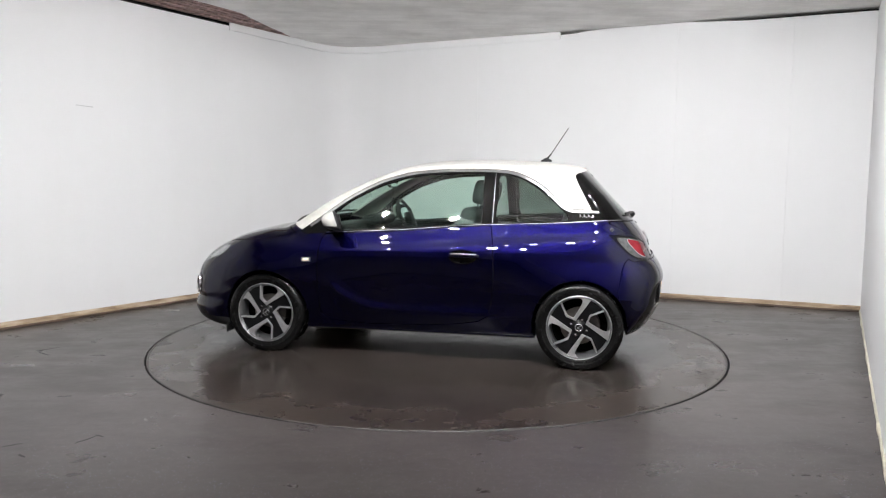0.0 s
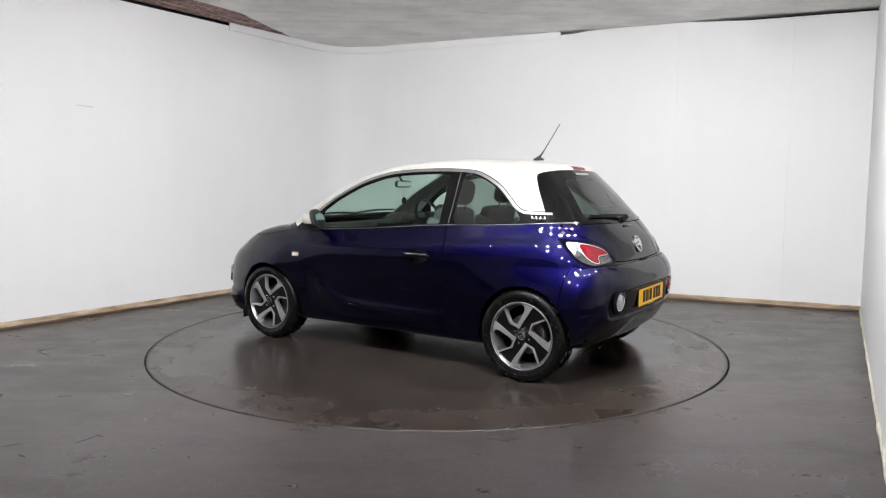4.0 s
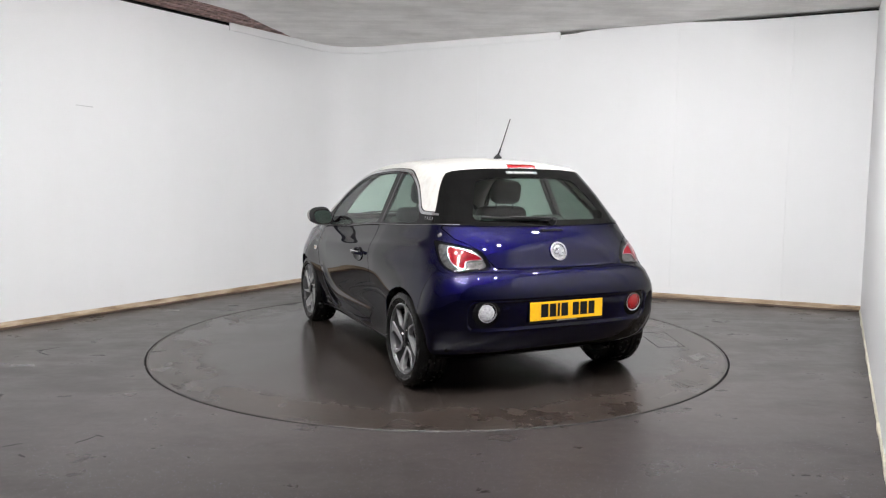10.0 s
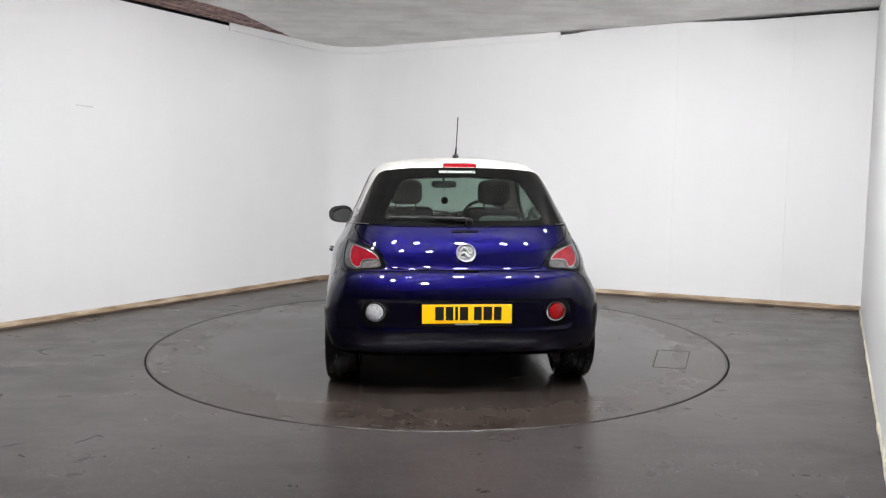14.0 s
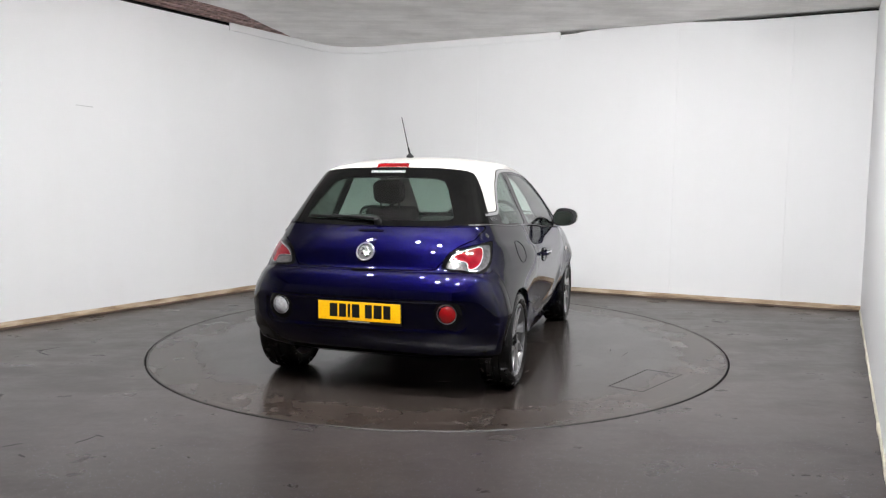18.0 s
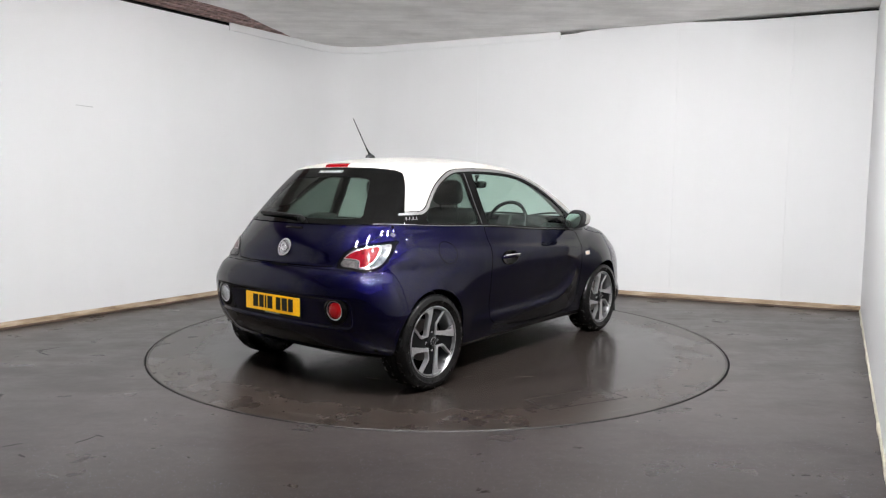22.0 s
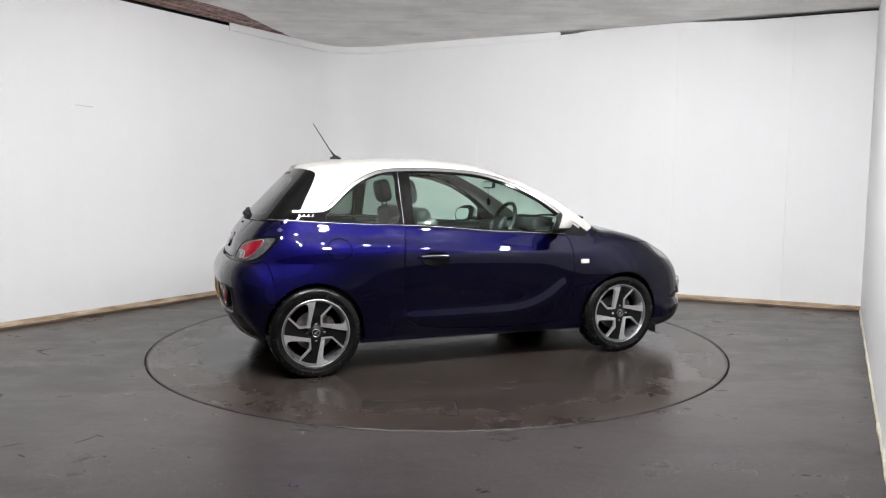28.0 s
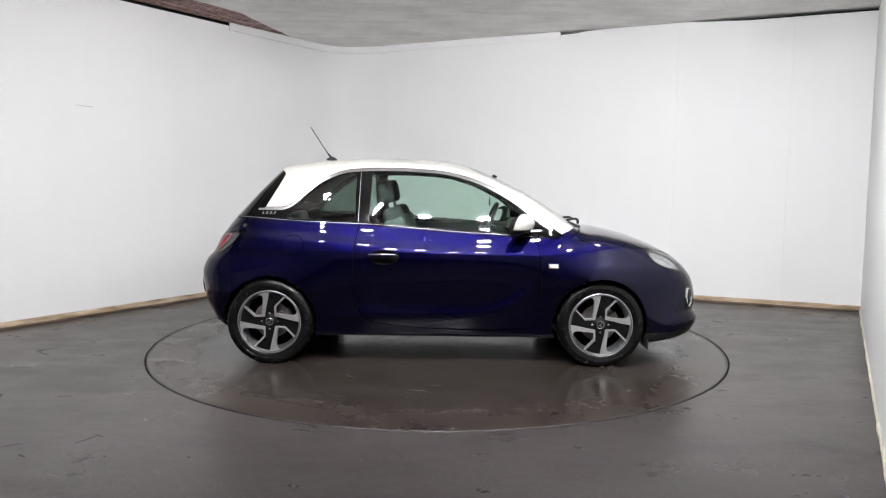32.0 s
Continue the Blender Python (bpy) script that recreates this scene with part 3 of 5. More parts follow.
WIDTH_Y = [0.755, 0.772, 0.783, 0.797, 0.825, 0.848, 0.858, 0.854, 0.832, 0.803, 0.777, 0.756, 0.712, 0.668, 0.622, 0.588, 0.520]
WIDTH = spline(list(zip(WIDTH_Z, WIDTH_Y)), 12)
SWOOSH = spline([(0.45, 0.350), (0.75, 0.345), (1.10, 0.345), (1.42, 0.352), (1.58, 0.385), (1.70, 0.445), (1.80, 0.52)], 6)

CREASE = spline([(-0.45, 0.890), (-0.30, 0.886), (-0.15, 0.880), (0.20, 0.866), (0.60, 0.842), (1.10, 0.800), (1.75, 0.772), (2.05, 0.765)], 3)


def profile_distance(x, z):
    """Signed distance from the centre-line profile, negative inside."""
    out = np.empty(x.shape)
    a, b = PROFILE, np.roll(PROFILE, -1, axis=0)
    ax, az, dx, dz = a[:, 0], a[:, 1], b[:, 0] - a[:, 0], b[:, 1] - a[:, 1]
    inv = 1 / (dx * dx + dz * dz + 1e-12)
    slope = dx / np.where(np.abs(dz) < 1e-12, 1e-12, dz)
    for i in range(0, len(x), 2000):
        px, pz = x[i:i + 2000, None] - ax, z[i:i + 2000, None] - az
        k = np.clip((px * dx + pz * dz) * inv, 0, 1)
        d = np.min((px - k * dx) ** 2 + (pz - k * dz) ** 2, axis=1)
        cross = ((pz < 0) != (pz < dz)) & (px < slope * pz)
        out[i:i + 2000] = np.sqrt(d) * np.where(np.count_nonzero(cross, axis=1) % 2, -1, 1)
    return out


def half_width(x, z):
    w = np.interp(z, WIDTH[:, 0], WIDTH[:, 1])
    low = np.clip((0.80 - z) / 0.25, 0, 1)
    low = low * low * (3 - 2 * low)
    for axle, spread in ((0.0, 0.36), (2.311, 0.36)):
        w = w + 0.028 * low * np.exp(-((x - axle) / spread) ** 2)
    # the glasshouse and the shoulders draw in towards the tail
    high = np.clip((z - 0.95) / 0.2, 0, 1)
    mid = np.clip((z - 0.50) / 0.25, 0, 1)
    w = w - 0.075 * high * np.clip((0.8 - x) / 0.9, 0, 1.2) ** 1.3 - 0.055 * mid * (1 - high) * np.clip((0.5 - x) / 0.55, 0, 1.4) ** 1.4
    # pressed blade along the lower door
    line = np.interp(x, SWOOSH[:, 0], SWOOSH[:, 1])
    fade = np.clip((x - 0.42) / 0.25, 0, 1) * np.clip((1.86 - x) / 0.12, 0, 1)
    d = z - line
    w = w + fade * (0.018 * np.exp(-(np.minimum(d, 0) / 0.09) ** 2) * np.exp(-(np.maximum(d, 0) / 0.050) ** 2))
    # crease below the shoulder, running through above the door handle
    d = z - np.interp(x, CREASE[:, 0], CREASE[:, 1])
    fade = np.clip((x + 0.32) / 0.25, 0, 1) * np.clip((2.0 - x) / 0.35, 0, 1)
    w = w + fade * 0.011 * np.exp(-(np.minimum(d, 0) / 0.10) ** 2) * np.exp(-(np.maximum(d, 0) / 0.034) ** 2)
    # the front wing swells over the wheel
    w = w + 0.024 * np.exp(-((x - 2.36) / 0.34) ** 2) * np.exp(-((z - 0.64) / 0.11) ** 2)
    return w


def body_field(p):
    """Below zero inside the painted body."""
    x, y, z = p[:, 0], np.abs(p[:, 1]), p[:, 2]
    up = np.clip((z - 0.72) / 0.25, 0, 1)
    up = up * up * (3 - 2 * up)
    rear = (0.36 + 0.26 * up) * y ** 4
    nose = (0.62 * y ** 4 + 0.62 * y ** 8) * (1 - up) + up * 0.13 * y ** 2
    mix = np.clip((x - 0.3) / 1.2, 0, 1)
    mix = mix * mix * (3 - 2 * mix)
    fore = np.clip((x - 1.1) / 0.6, 0, 1)
    crown = y ** 2 * (0.05 * np.clip((z - 0.7) / 0.2, 0, 1) + 0.11 * np.clip((z - 1.2) / 0.15, 0, 1) * (1 - 0.6 * fore))
    a = profile_distance(x + mix * nose - (1 - mix) * rear, z + crown)
    # shallow trough in the tail, round the plate and the lamps
    qy, qz = y - 0.590, np.abs(z - 0.510) - 0.038
    inset = np.hypot(np.maximum(qy, 0), np.maximum(qz, 0)) + np.minimum(np.maximum(qy, qz), 0) - 0.055
    inset = np.clip(-inset / 0.016, 0, 1)
    a = a + np.where(x < -0.2, 0.010 * inset * inset * (3 - 2 * inset), 0.0)
    b = y - half_width(x, z)
    r = 0.10 + 0.07 * np.clip((1.0 - z) / 0.2, 0, 1) - 0.035 * mix * np.clip((z - 0.95) / 0.1, 0, 1) - 0.06 * np.clip((0.68 - z) / 0.12, 0, 1) * (1 - mix)
    r = np.maximum(r - 0.13 * np.clip((0.48 - z) / 0.18, 0, 1), 0.035)
    h = np.maximum(r - np.abs(a - b), 0) / r
    return np.maximum(a, b) + h * h * r / 4


def body_normals(p):
    h = 0.008
    g = np.stack([body_field(p + h * np.eye(3)[i]) - body_field(p - h * np.eye(3)[i]) for i in range(3)], -1)
    return g / np.maximum(np.linalg.norm(g, axis=1)[:, None], 1e-9)


def on_side(x, z, out=0.0):
    """The point of the body's left side at (x, z), stood off by out."""
    lo, hi = 0.2, 1.2
    for _ in range(26):
        m = (lo + hi) / 2
        if body_field(np.array([[x, m, z]]))[0] < 0:
            lo = m
        else:
            hi = m
    p = np.array([[x, lo, z]])
    n = body_normals(p)[0]
    return Vector(p[0] + n * out), Vector(n)


def on_rear(y, z, out=0.0):
    lo, hi = 0.6, -1.0
    for _ in range(26):
        m = (lo + hi) / 2
        if body_field(np.array([[m, y, z]]))[0] < 0:
            lo = m
        else:
            hi = m
    p = np.array([[lo, y, z]])
    n = body_normals(p)[0]
    return Vector(p[0] + n * out), Vector(n)


def body_skin():
    """The left half of the outer skin, as a bmesh."""
    lo, hi = np.array([-0.75, 0.0, 0.08]), np.array([3.35, 1.05, 1.62])
    nx, ny, nz = 164, 36, 64
    keys, quads = {}, []

    def vid(i, j, k):
        return keys.setdefault((i, j, k), len(keys))

    for i in range(nx):
        for k in range(nz):
            quads.append([vid(i, ny, k), vid(i, ny, k + 1), vid(i + 1, ny, k + 1), vid(i + 1, ny, k)])
        for j in range(ny):
            quads.append([vid(i, j, nz), vid(i + 1, j, nz), vid(i + 1, j + 1, nz), vid(i, j + 1, nz)])
            quads.append([vid(i, j, 0), vid(i, j + 1, 0), vid(i + 1, j + 1, 0), vid(i + 1, j, 0)])
    for j in range(ny):
        for k in range(nz):
            quads.append([vid(0, j, k), vid(0, j, k + 1), vid(0, j + 1, k + 1), vid(0, j + 1, k)])
            quads.append([vid(nx, j, k), vid(nx, j + 1, k), vid(nx, j + 1, k + 1), vid(nx, j, k + 1)])
    grid = np.array(list(keys)) / np.array([nx, ny, nz])
    outer = lo + grid * (hi - lo)
    spine = np.stack([0.2 + (outer[:, 0] + 0.75) * 0.5, np.zeros(len(outer)), np.full(len(outer), 0.62)], -1)
    d = spine - outer
    far = np.linalg.norm(d, axis=1)
    d /= far[:, None]
    k = np.zeros(len(outer))
    for _ in range(34):
        k = np.minimum(k + 0.72 * body_field(outer + d * k[:, None]), far)
    pts = outer + d * k[:, None]
    pts[:, 1] = np.where(outer[:, 1] == 0, 0, pts[:, 1])
    bm = bmesh.new()
    verts = [bm.verts.new(p) for p in pts]
    for q in quads:
        bm.faces.new([verts[i] for i in q])
    bm.verts.index_update()
    return bm


def in_polygon(u, v, poly):
    inside = False
    for (a, b), (c, d) in zip(poly, poly[1:] + poly[:1]):
        if (b > v) != (d > v) and u < (c - a) * (v - b) / (d - b) + a:
            inside = not inside
    return inside


def shrink(poly, by):
    """The outline moved inwards."""
    n = len(poly)
    area = sum(a[0] * b[1] - b[0] * a[1] for a, b in zip(poly, poly[1:] + poly[:1]))
    s = 1 if area > 0 else -1
    out = []
    for i in range(n):
        p, q, r = (Vector((*poly[j % n], 0)) for j in (i - 1, i, i + 1))
        d1, d2 = (q - p).normalized(), (r - q).normalized()
        n1, n2 = Vector((-d1.y, d1.x, 0)) * s, Vector((-d2.y, d2.x, 0)) * s
        m = (n1 + n2).normalized()
        out.append(tuple((q + m * (by / max(0.35, m.dot(n1))))[:2]))
    return out


def smooth_outline(points, n=4):
    """A closed rounded outline through points."""
    m = len(points)
    p = [np.array(q, float) for q in points]
    out = []
    for i in range(m):
        a, b, c, d = p[i - 1], p[i], p[(i + 1) % m], p[(i + 2) % m]
        for t in np.arange(n) / n:
            out.append(tuple(0.5 * (2 * b + (c - a) * t + (2 * a - 5 * b + 4 * c - d) * t * t + (3 * b - a - 3 * c + d) * t ** 3)))
    return out


def rounded(points, r, n=4):
    """A closed outline with its corners rounded by r."""
    m = len(points)
    out = []
    for i in range(m):
        p, q, s = (np.array(points[j % m], float) for j in (i - 1, i, i + 1))
        a, b = p - q, s - q
        la, lb = np.linalg.norm(a), np.linalg.norm(b)
        k = min(r, la * 0.45, lb * 0.45)
        a, b = q + a / la * k, q + b / lb * k
        for t in np.arange(n + 1) / n:
            out.append(tuple((1 - t) ** 2 * a + 2 * t * (1 - t) * q + t * t * b))
    return out


SIDE = (Vector((1, 0, 0)), Vector((0, 0, 1)))
REAR = (Vector((0, 1, 0)), Vector((0, 0, 1)))
SLANT = (Vector((0.62, 0.7846, 0)), Vector((0, 0, 1)))
SIDE_ONLY = lambda c, n: n.y > 0.25 and c.y > 0.3
REAR_ONLY = lambda c, n: n.x < -0.12 and c.x < 0.35
REAR_SIDE = lambda c, n: c.x < 0.3 and (n.x < -0.1 or n.y > 0.3)
FRONT_ONLY = lambda c, n: n.x > 0.15 and c.x > 1.2


class Skin:
    """The half skin, cut along outlines into named pieces."""

    def __init__(self):
        self.bm = body_skin()
        self.bm.normal_update()
        self.layer = self.bm.faces.layers.int.new("piece")
        self.names = ["body"]

    def number(self, name):
        if name not in self.names:
            self.names.append(name)
        return self.names.index(name)

    def cut(self, poly, view, keep):
        a, b = view
        us, vs = [p[0] for p in poly], [p[1] for p in poly]
        box4 = min(us) - 0.06, max(us) + 0.06, min(vs) - 0.06, max(vs) + 0.06
        span = lambda f: (lambda us, vs: (min(us), max(us), min(vs), max(vs)))([v.co.dot(a) for v in f.verts], [v.co.dot(b) for v in f.verts])
        region = {}
        for f in self.bm.faces:
            c = f.calc_center_median()
            if box4[0] < c.dot(a) < box4[1] and box4[2] < c.dot(b) < box4[3] and keep(c, f.normal):
                region[f] = span(f)
        for (u0, v0), (u1, v1) in zip(poly, poly[1:] + poly[:1]):
            du, dv = u1 - u0, v1 - v0
            if abs(du) + abs(dv) < 1e-6:
                continue
            lo_u, hi_u, lo_v, hi_v = min(u0, u1), max(u0, u1), min(v0, v1), max(v0, v1)
            sub = []
            for f, (fu0, fu1, fv0, fv1) in region.items():
                if fu1 >= lo_u and fu0 <= hi_u and fv1 >= lo_v and fv0 <= hi_v:
                    # only faces that the cutting line truly crosses
                    ds = [(v.co.dot(a) - u0) * dv - (v.co.dot(b) - v0) * du for v in f.verts]
                    if min(ds) < 0 < max(ds):
                        sub.append(f)
            if not sub:
                continue
            off = lambda v: (v.co.dot(a) - u0) * dv - (v.co.dot(b) - v0) * du
            tiny = 1e-5 * math.hypot(du, dv)
            for e in {e for f in sub for e in f.edges}:
                p, q = e.verts
                dp, dq = off(p), off(q)
                if min(abs(dp), abs(dq)) > tiny and (dp < 0) != (dq < 0):
                    bmesh.utils.edge_split(e, p, dp / (dp - dq))
            for f in sub:
                ring = list(f.verts)
                on = [i for i, v in enumerate(ring) if abs(off(v)) <= tiny]
                if len(on) == 2 and on[1] - on[0] not in (1, len(ring) - 1):
                    g, _ = bmesh.utils.face_split(f, ring[on[0]], ring[on[1]])
                    g.normal_update()
                    region[g] = span(g)
                    region[f] = span(f)

    def give(self, poly, view, keep, name, only=None):
        a, b = view
        k = self.number(name)
        allowed = None if only is None else {self.number(o) for o in only}
        us, vs = [p[0] for p in poly], [p[1] for p in poly]
        u0, u1, v0, v1 = min(us), max(us), min(vs), max(vs)
        for f in self.bm.faces:
            if allowed is not None and f[self.layer] not in allowed:
                continue
            c = f.calc_center_median()
            u, v = c.dot(a), c.dot(b)
            if u0 < u < u1 and v0 < v < v1 and keep(c, f.normal) and in_polygon(u, v, poly):
                f[self.layer] = k

    def piece(self, poly, view, keep, name, only=None, gap=0.0):
        self.cut(poly, view, keep)
        if gap:
            inner = shrink(poly, gap)
            self.cut(inner, view, keep)
            self.give(poly, view, keep, "shut_line", only)
            self.give(inner, view, keep, name, list(only or []) + ["shut_line"] if only else None)
        else:
            self.give(poly, view, keep, name, only)

    def split(self, name):
        """Give each separate patch of a piece a name of its own."""
        rest = {f for f in self.bm.faces if f[self.layer] == self.number(name)}
        names = []
        while rest:
            patch, todo = set(), [rest.pop()]
            while todo:
                f = todo.pop()
                patch.add(f)
                near = {g for v in f.verts for g in v.link_faces if g in rest}
                rest -= near
                todo += near
            names.append(f"{name} {len(names)}")
            for f in patch:
                f[self.layer] = self.number(names[-1])
        return names

    def mesh(self, names, mirror, sink=0.0, rim=0.012, only_right=False, lift=0.0):
        """Vertices, faces and normals of the pieces; mirror: both halves; only_right: the right half."""
        ids = {self.number(n) for n in names}
        faces = [f for f in self.bm.faces if f[self.layer] in ids]
        index, pts, quads = {}, [], []
        for f in faces:
            row = []
            for v in f.verts:
                if v not in index:
                    index[v] = len(pts)
                    pts.append(v.co[:])
                row.append(index[v])
            quads.append(row)
        if not pts:
            return None
        pts = np.array(pts)
        nor = body_normals(pts)
        mid = np.abs(pts[:, 1]) < 1e-5
        pts = pts - nor * body_field(pts)[:, None]
        pts = pts + nor * (lift - sink)
        pts[mid, 1] = 0.0
        nor[mid, 1] = 0.0
        loops = [[tuple(nor[i]) for i in q] for q in quads]
        pts = [tuple(p) for p in pts]
        if rim:
            count = {}
            for q in quads:
                for i, j in zip(q, q[1:] + q[:1]):
                    count.setdefault((min(i, j), max(i, j)), []).append((i, j))
            for (i, j), uses in count.items():
                if len(uses) != 1 or (mirror and abs(pts[i][1]) < 1e-4 and abs(pts[j][1]) < 1e-4):
                    continue
                i, j = uses[0]
                base = len(pts)
                a, b = Vector(pts[i]), Vector(pts[j])
                na, nb = Vector(nor[i]), Vector(nor[j])
                pts += [tuple(b), tuple(a), tuple(a - na * rim), tuple(b - nb * rim)]
                quads.append([base, base + 1, base + 2, base + 3])
                side = (b - a).cross((na + nb) / 2)
                side = side.normalized() if side.length > 1e-9 else na
                loops.append([tuple(side)] * 4)
        if mirror or only_right:
            n = len(pts)
            flip = [(x, -y, z) for x, y, z in pts]
            fq = [q[::-1] for q in quads]
            fl = [[(a, -b, c) for a, b, c in reversed(l)] for l in loops]
            if only_right:
                return flip, fq, fl
            pts, quads, loops = pts + flip, quads + [[i + n for i in q] for q in fq], loops + fl
        return pts, quads, loops

    def part(self, name, names, mat, parent, label="", **more):
        got = self.mesh(names, **more)
        if not got:
            return None
        pts, quads, loops = got
        me = bpy.data.meshes.new(name)
        me.from_pydata([(p[0] - PIVOT.x, p[1] - PIVOT.y, p[2]) for p in pts], [], quads)
        me.polygons.foreach_set("use_smooth", [True] * len(me.polygons))
        me.normals_split_custom_set([n for l in loops for n in l])
        me.materials.append(mat)
        ob = new(name, me)
        ob.parent = parent
        if label:
            tagged(ob, label)
        return ob


ARCH_REAR = [(0.0 + 0.325 * math.cos(a), 0.300 + 0.325 * math.sin(a)) for a in np.linspace(-0.5, math.pi + 0.5, 36)]
ARCH_FRONT = [(2.311 + 0.330 * math.cos(a), 0.292 + 0.330 * math.sin(a)) for a in np.linspace(-0.5, math.pi + 0.5, 36)]
BELT = spline([(-0.42, 1.021), (-0.27, 1.020), (-0.135, 1.018), (0.08, 1.004), (0.28, 0.994), (0.64, 0.982), (0.88, 0.968), (1.12, 0.947), (1.27, 0.935), (1.47, 0.924), (1.67, 0.913), (1.84, 0.903), (2.01, 0.890)], 2)
TOPLINE = spline([(2.05, 0.915), (1.98, 0.963), (1.90, 1.019), (1.79, 1.104), (1.67, 1.186), (1.47, 1.288), (1.27, 1.346), (1.11, 1.367), (0.87, 1.378), (0.62, 1.374), (0.46, 1.352), (0.30, 1.275), (0.19, 1.182), (0.135, 1.130), (0.085, 1.103), (0.04, 1.097), (-0.10, 1.096), (-0.27, 1.096), (-0.42, 1.096)], 3)
DLO = [tuple(p) for p in BELT] + [tuple(p) for p in TOPLINE]
REAR_GLASS = [(-0.02, 1.013), (0.45, 1.018), (0.640, 1.022), (0.655, 1.040), (0.625, 1.115), (0.588, 1.200), (0.535, 1.290), (0.485, 1.340), (0.44, 1.357), (0.30, 1.368), (-0.02, 1.373)]


def cut_skin():
    s = Skin()
    # whole glasshouse above the belt is white, the rest blue
    white = [(-0.60, 1.035)] + [tuple(p) for p in BELT] + [(2.04, 0.925), (2.09, 0.945), (2.16, 0.980), (2.24, 1.7), (-0.6, 1.7)]
    s.piece(white, SIDE, lambda c, n: c.z > 0.85 and c.x < 2.4, "roof")
    s.piece(DLO, SIDE, SIDE_ONLY, "window_surround", ["roof", "body"])
    edge = [tuple(p) for p in shrink(DLO, 0.006)[len(BELT):]]
    low = [tuple(p) for p in shrink(DLO, 0.024)[len(BELT):]]
    s.piece(edge[3:-5] + low[3:-5][::-1], SIDE, SIDE_ONLY, "chrome", ["window_surround"])
    s.piece(smooth_outline([(0.10, 1.022), (0.34, 1.012), (0.575, 1.004), (0.585, 1.18), (0.580, 1.338), (0.47, 1.322), (0.33, 1.252), (0.225, 1.172), (0.155, 1.112)], 3), SIDE, SIDE_ONLY, "quarter_glass", ["window_surround"])
    s.piece(rounded([(0.69, 0.992), (1.12, 0.963), (1.47, 0.938), (1.80, 0.924), (1.79, 1.05), (1.67, 1.143), (1.47, 1.246), (1.27, 1.309), (1.11, 1.332), (0.87, 1.344), (0.70, 1.343)], 0.02, 2), SIDE, SIDE_ONLY, "door_glass", ["window_surround"])
    belt = [tuple(p) for p in BELT]
    s.piece(belt + [(x, z + 0.012) for x, z in belt[::-1]], SIDE, SIDE_ONLY, "belt_moulding", ["window_surround"])
    s.piece([(x, z + 0.0005) for x, z in belt[2:-2]] + [(x, z + 0.0040) for x, z in belt[-3:1:-1]], SIDE, SIDE_ONLY, "belt_chrome", ["belt_moulding"])
    # narrow upright piece that imitates the glint along the door frame
    s.piece([(0.6135, 0.998), (0.6172, 0.998), (0.6192, 1.345), (0.6155, 1.345)], SIDE, SIDE_ONLY, "pillar_glint", ["window_surround"])
    door = [(1.845, 0.8995), (1.868, 0.866), (1.882, 0.79), (1.895, 0.60), (1.898, 0.44), (1.885, 0.31), (1.82, 0.258), (1.52, 0.240), (1.12, 0.250), (0.88, 0.268), (0.70, 0.298), (0.625, 0.345), (0.600, 0.46), (0.585, 0.66), (0.590, 0.80), (0.604, 0.893), (0.62, 0.975)]
    door = door + [tuple(p) for p in BELT if 0.63 < p[0] < 1.83]
    # rows of edges along the pressed lines keep them crisp
    for press, x0, x1, steps in ((SWOOSH, 0.46, 1.84, (0.0, 0.016, 0.034)), (CREASE, -0.32, 1.98, (-0.012, 0.0, 0.012, 0.026))):
        run = [tuple(q) for q in press[::2] if x0 < q[0] < x1]
        for low_edge in steps:
            s.cut([(x, z + low_edge) for x, z in run] + [(x, z + low_edge + 0.0045) for x, z in run[::-1]], SIDE, SIDE_ONLY)
    s.piece(door, SIDE, SIDE_ONLY, "door", ["body"], gap=0.007)
    # lower edge and sills
    sill = [(-0.9, 0.235), (-0.30, 0.222), (0.35, 0.200), (1.95, 0.196), (2.62, 0.235), (3.4, 0.252), (3.4, 0.0), (-0.9, 0.0)]
    s.piece(sill, SIDE, lambda c, n: True, "underbody", ["body"])
    # bonnet, cowl, windscreen
    bonnet = [(2.08, 0.893), (2.25, 0.859), (2.44, 0.836), (2.60, 0.826), (2.66, 0.815), (2.80, 0.782), (2.90, 0.748), (2.98, 0.90), (2.5, 1.1), (2.245, 0.975), (2.16, 0.94)]
    s.piece(bonnet, SIDE, lambda c, n: c.x > 2.0 and c.z > 0.7, "bonnet", ["body", "roof"], gap=0.006)
    screen = [(-0.02, 0.985), (0.52, 0.998), (0.545, 1.012), (0.515, 1.16), (0.475, 1.28), (0.435, 1.348), (0.37, 1.378), (0.23, 1.392), (-0.02, 1.398)]
    s.piece(screen, REAR, FRONT_ONLY, "windscreen", ["roof", "body", "bonnet", "shut_line"])
    cowl = [(-0.02, 0.950), (0.54, 0.952), (0.58, 0.965), (0.545, 1.010), (0.52, 0.998), (-0.02, 0.985)]
    s.piece(cowl, REAR, FRONT_ONLY, "cowl", ["roof", "body", "bonnet", "shut_line"])
    # tail: glass, hatch, lamps, bumper
    s.piece(REAR_GLASS, REAR, REAR_SIDE, "rear_frit", ["roof", "body", "window_surround", "chrome"])
    corner = [(-0.60, 1.085), (-0.068, 1.085), (-0.052, 1.112), (-0.011, 1.188), (0.023, 1.250), (0.050, 1.306), (0.058, 1.335), (0.035, 1.352), (-0.02, 1.358), (-0.60, 1.358)]
    s.piece(corner, SIDE, lambda c, n: c.y > 0.36 and c.x < 0.2, "rear_frit", ["roof", "window_surround", "chrome"])
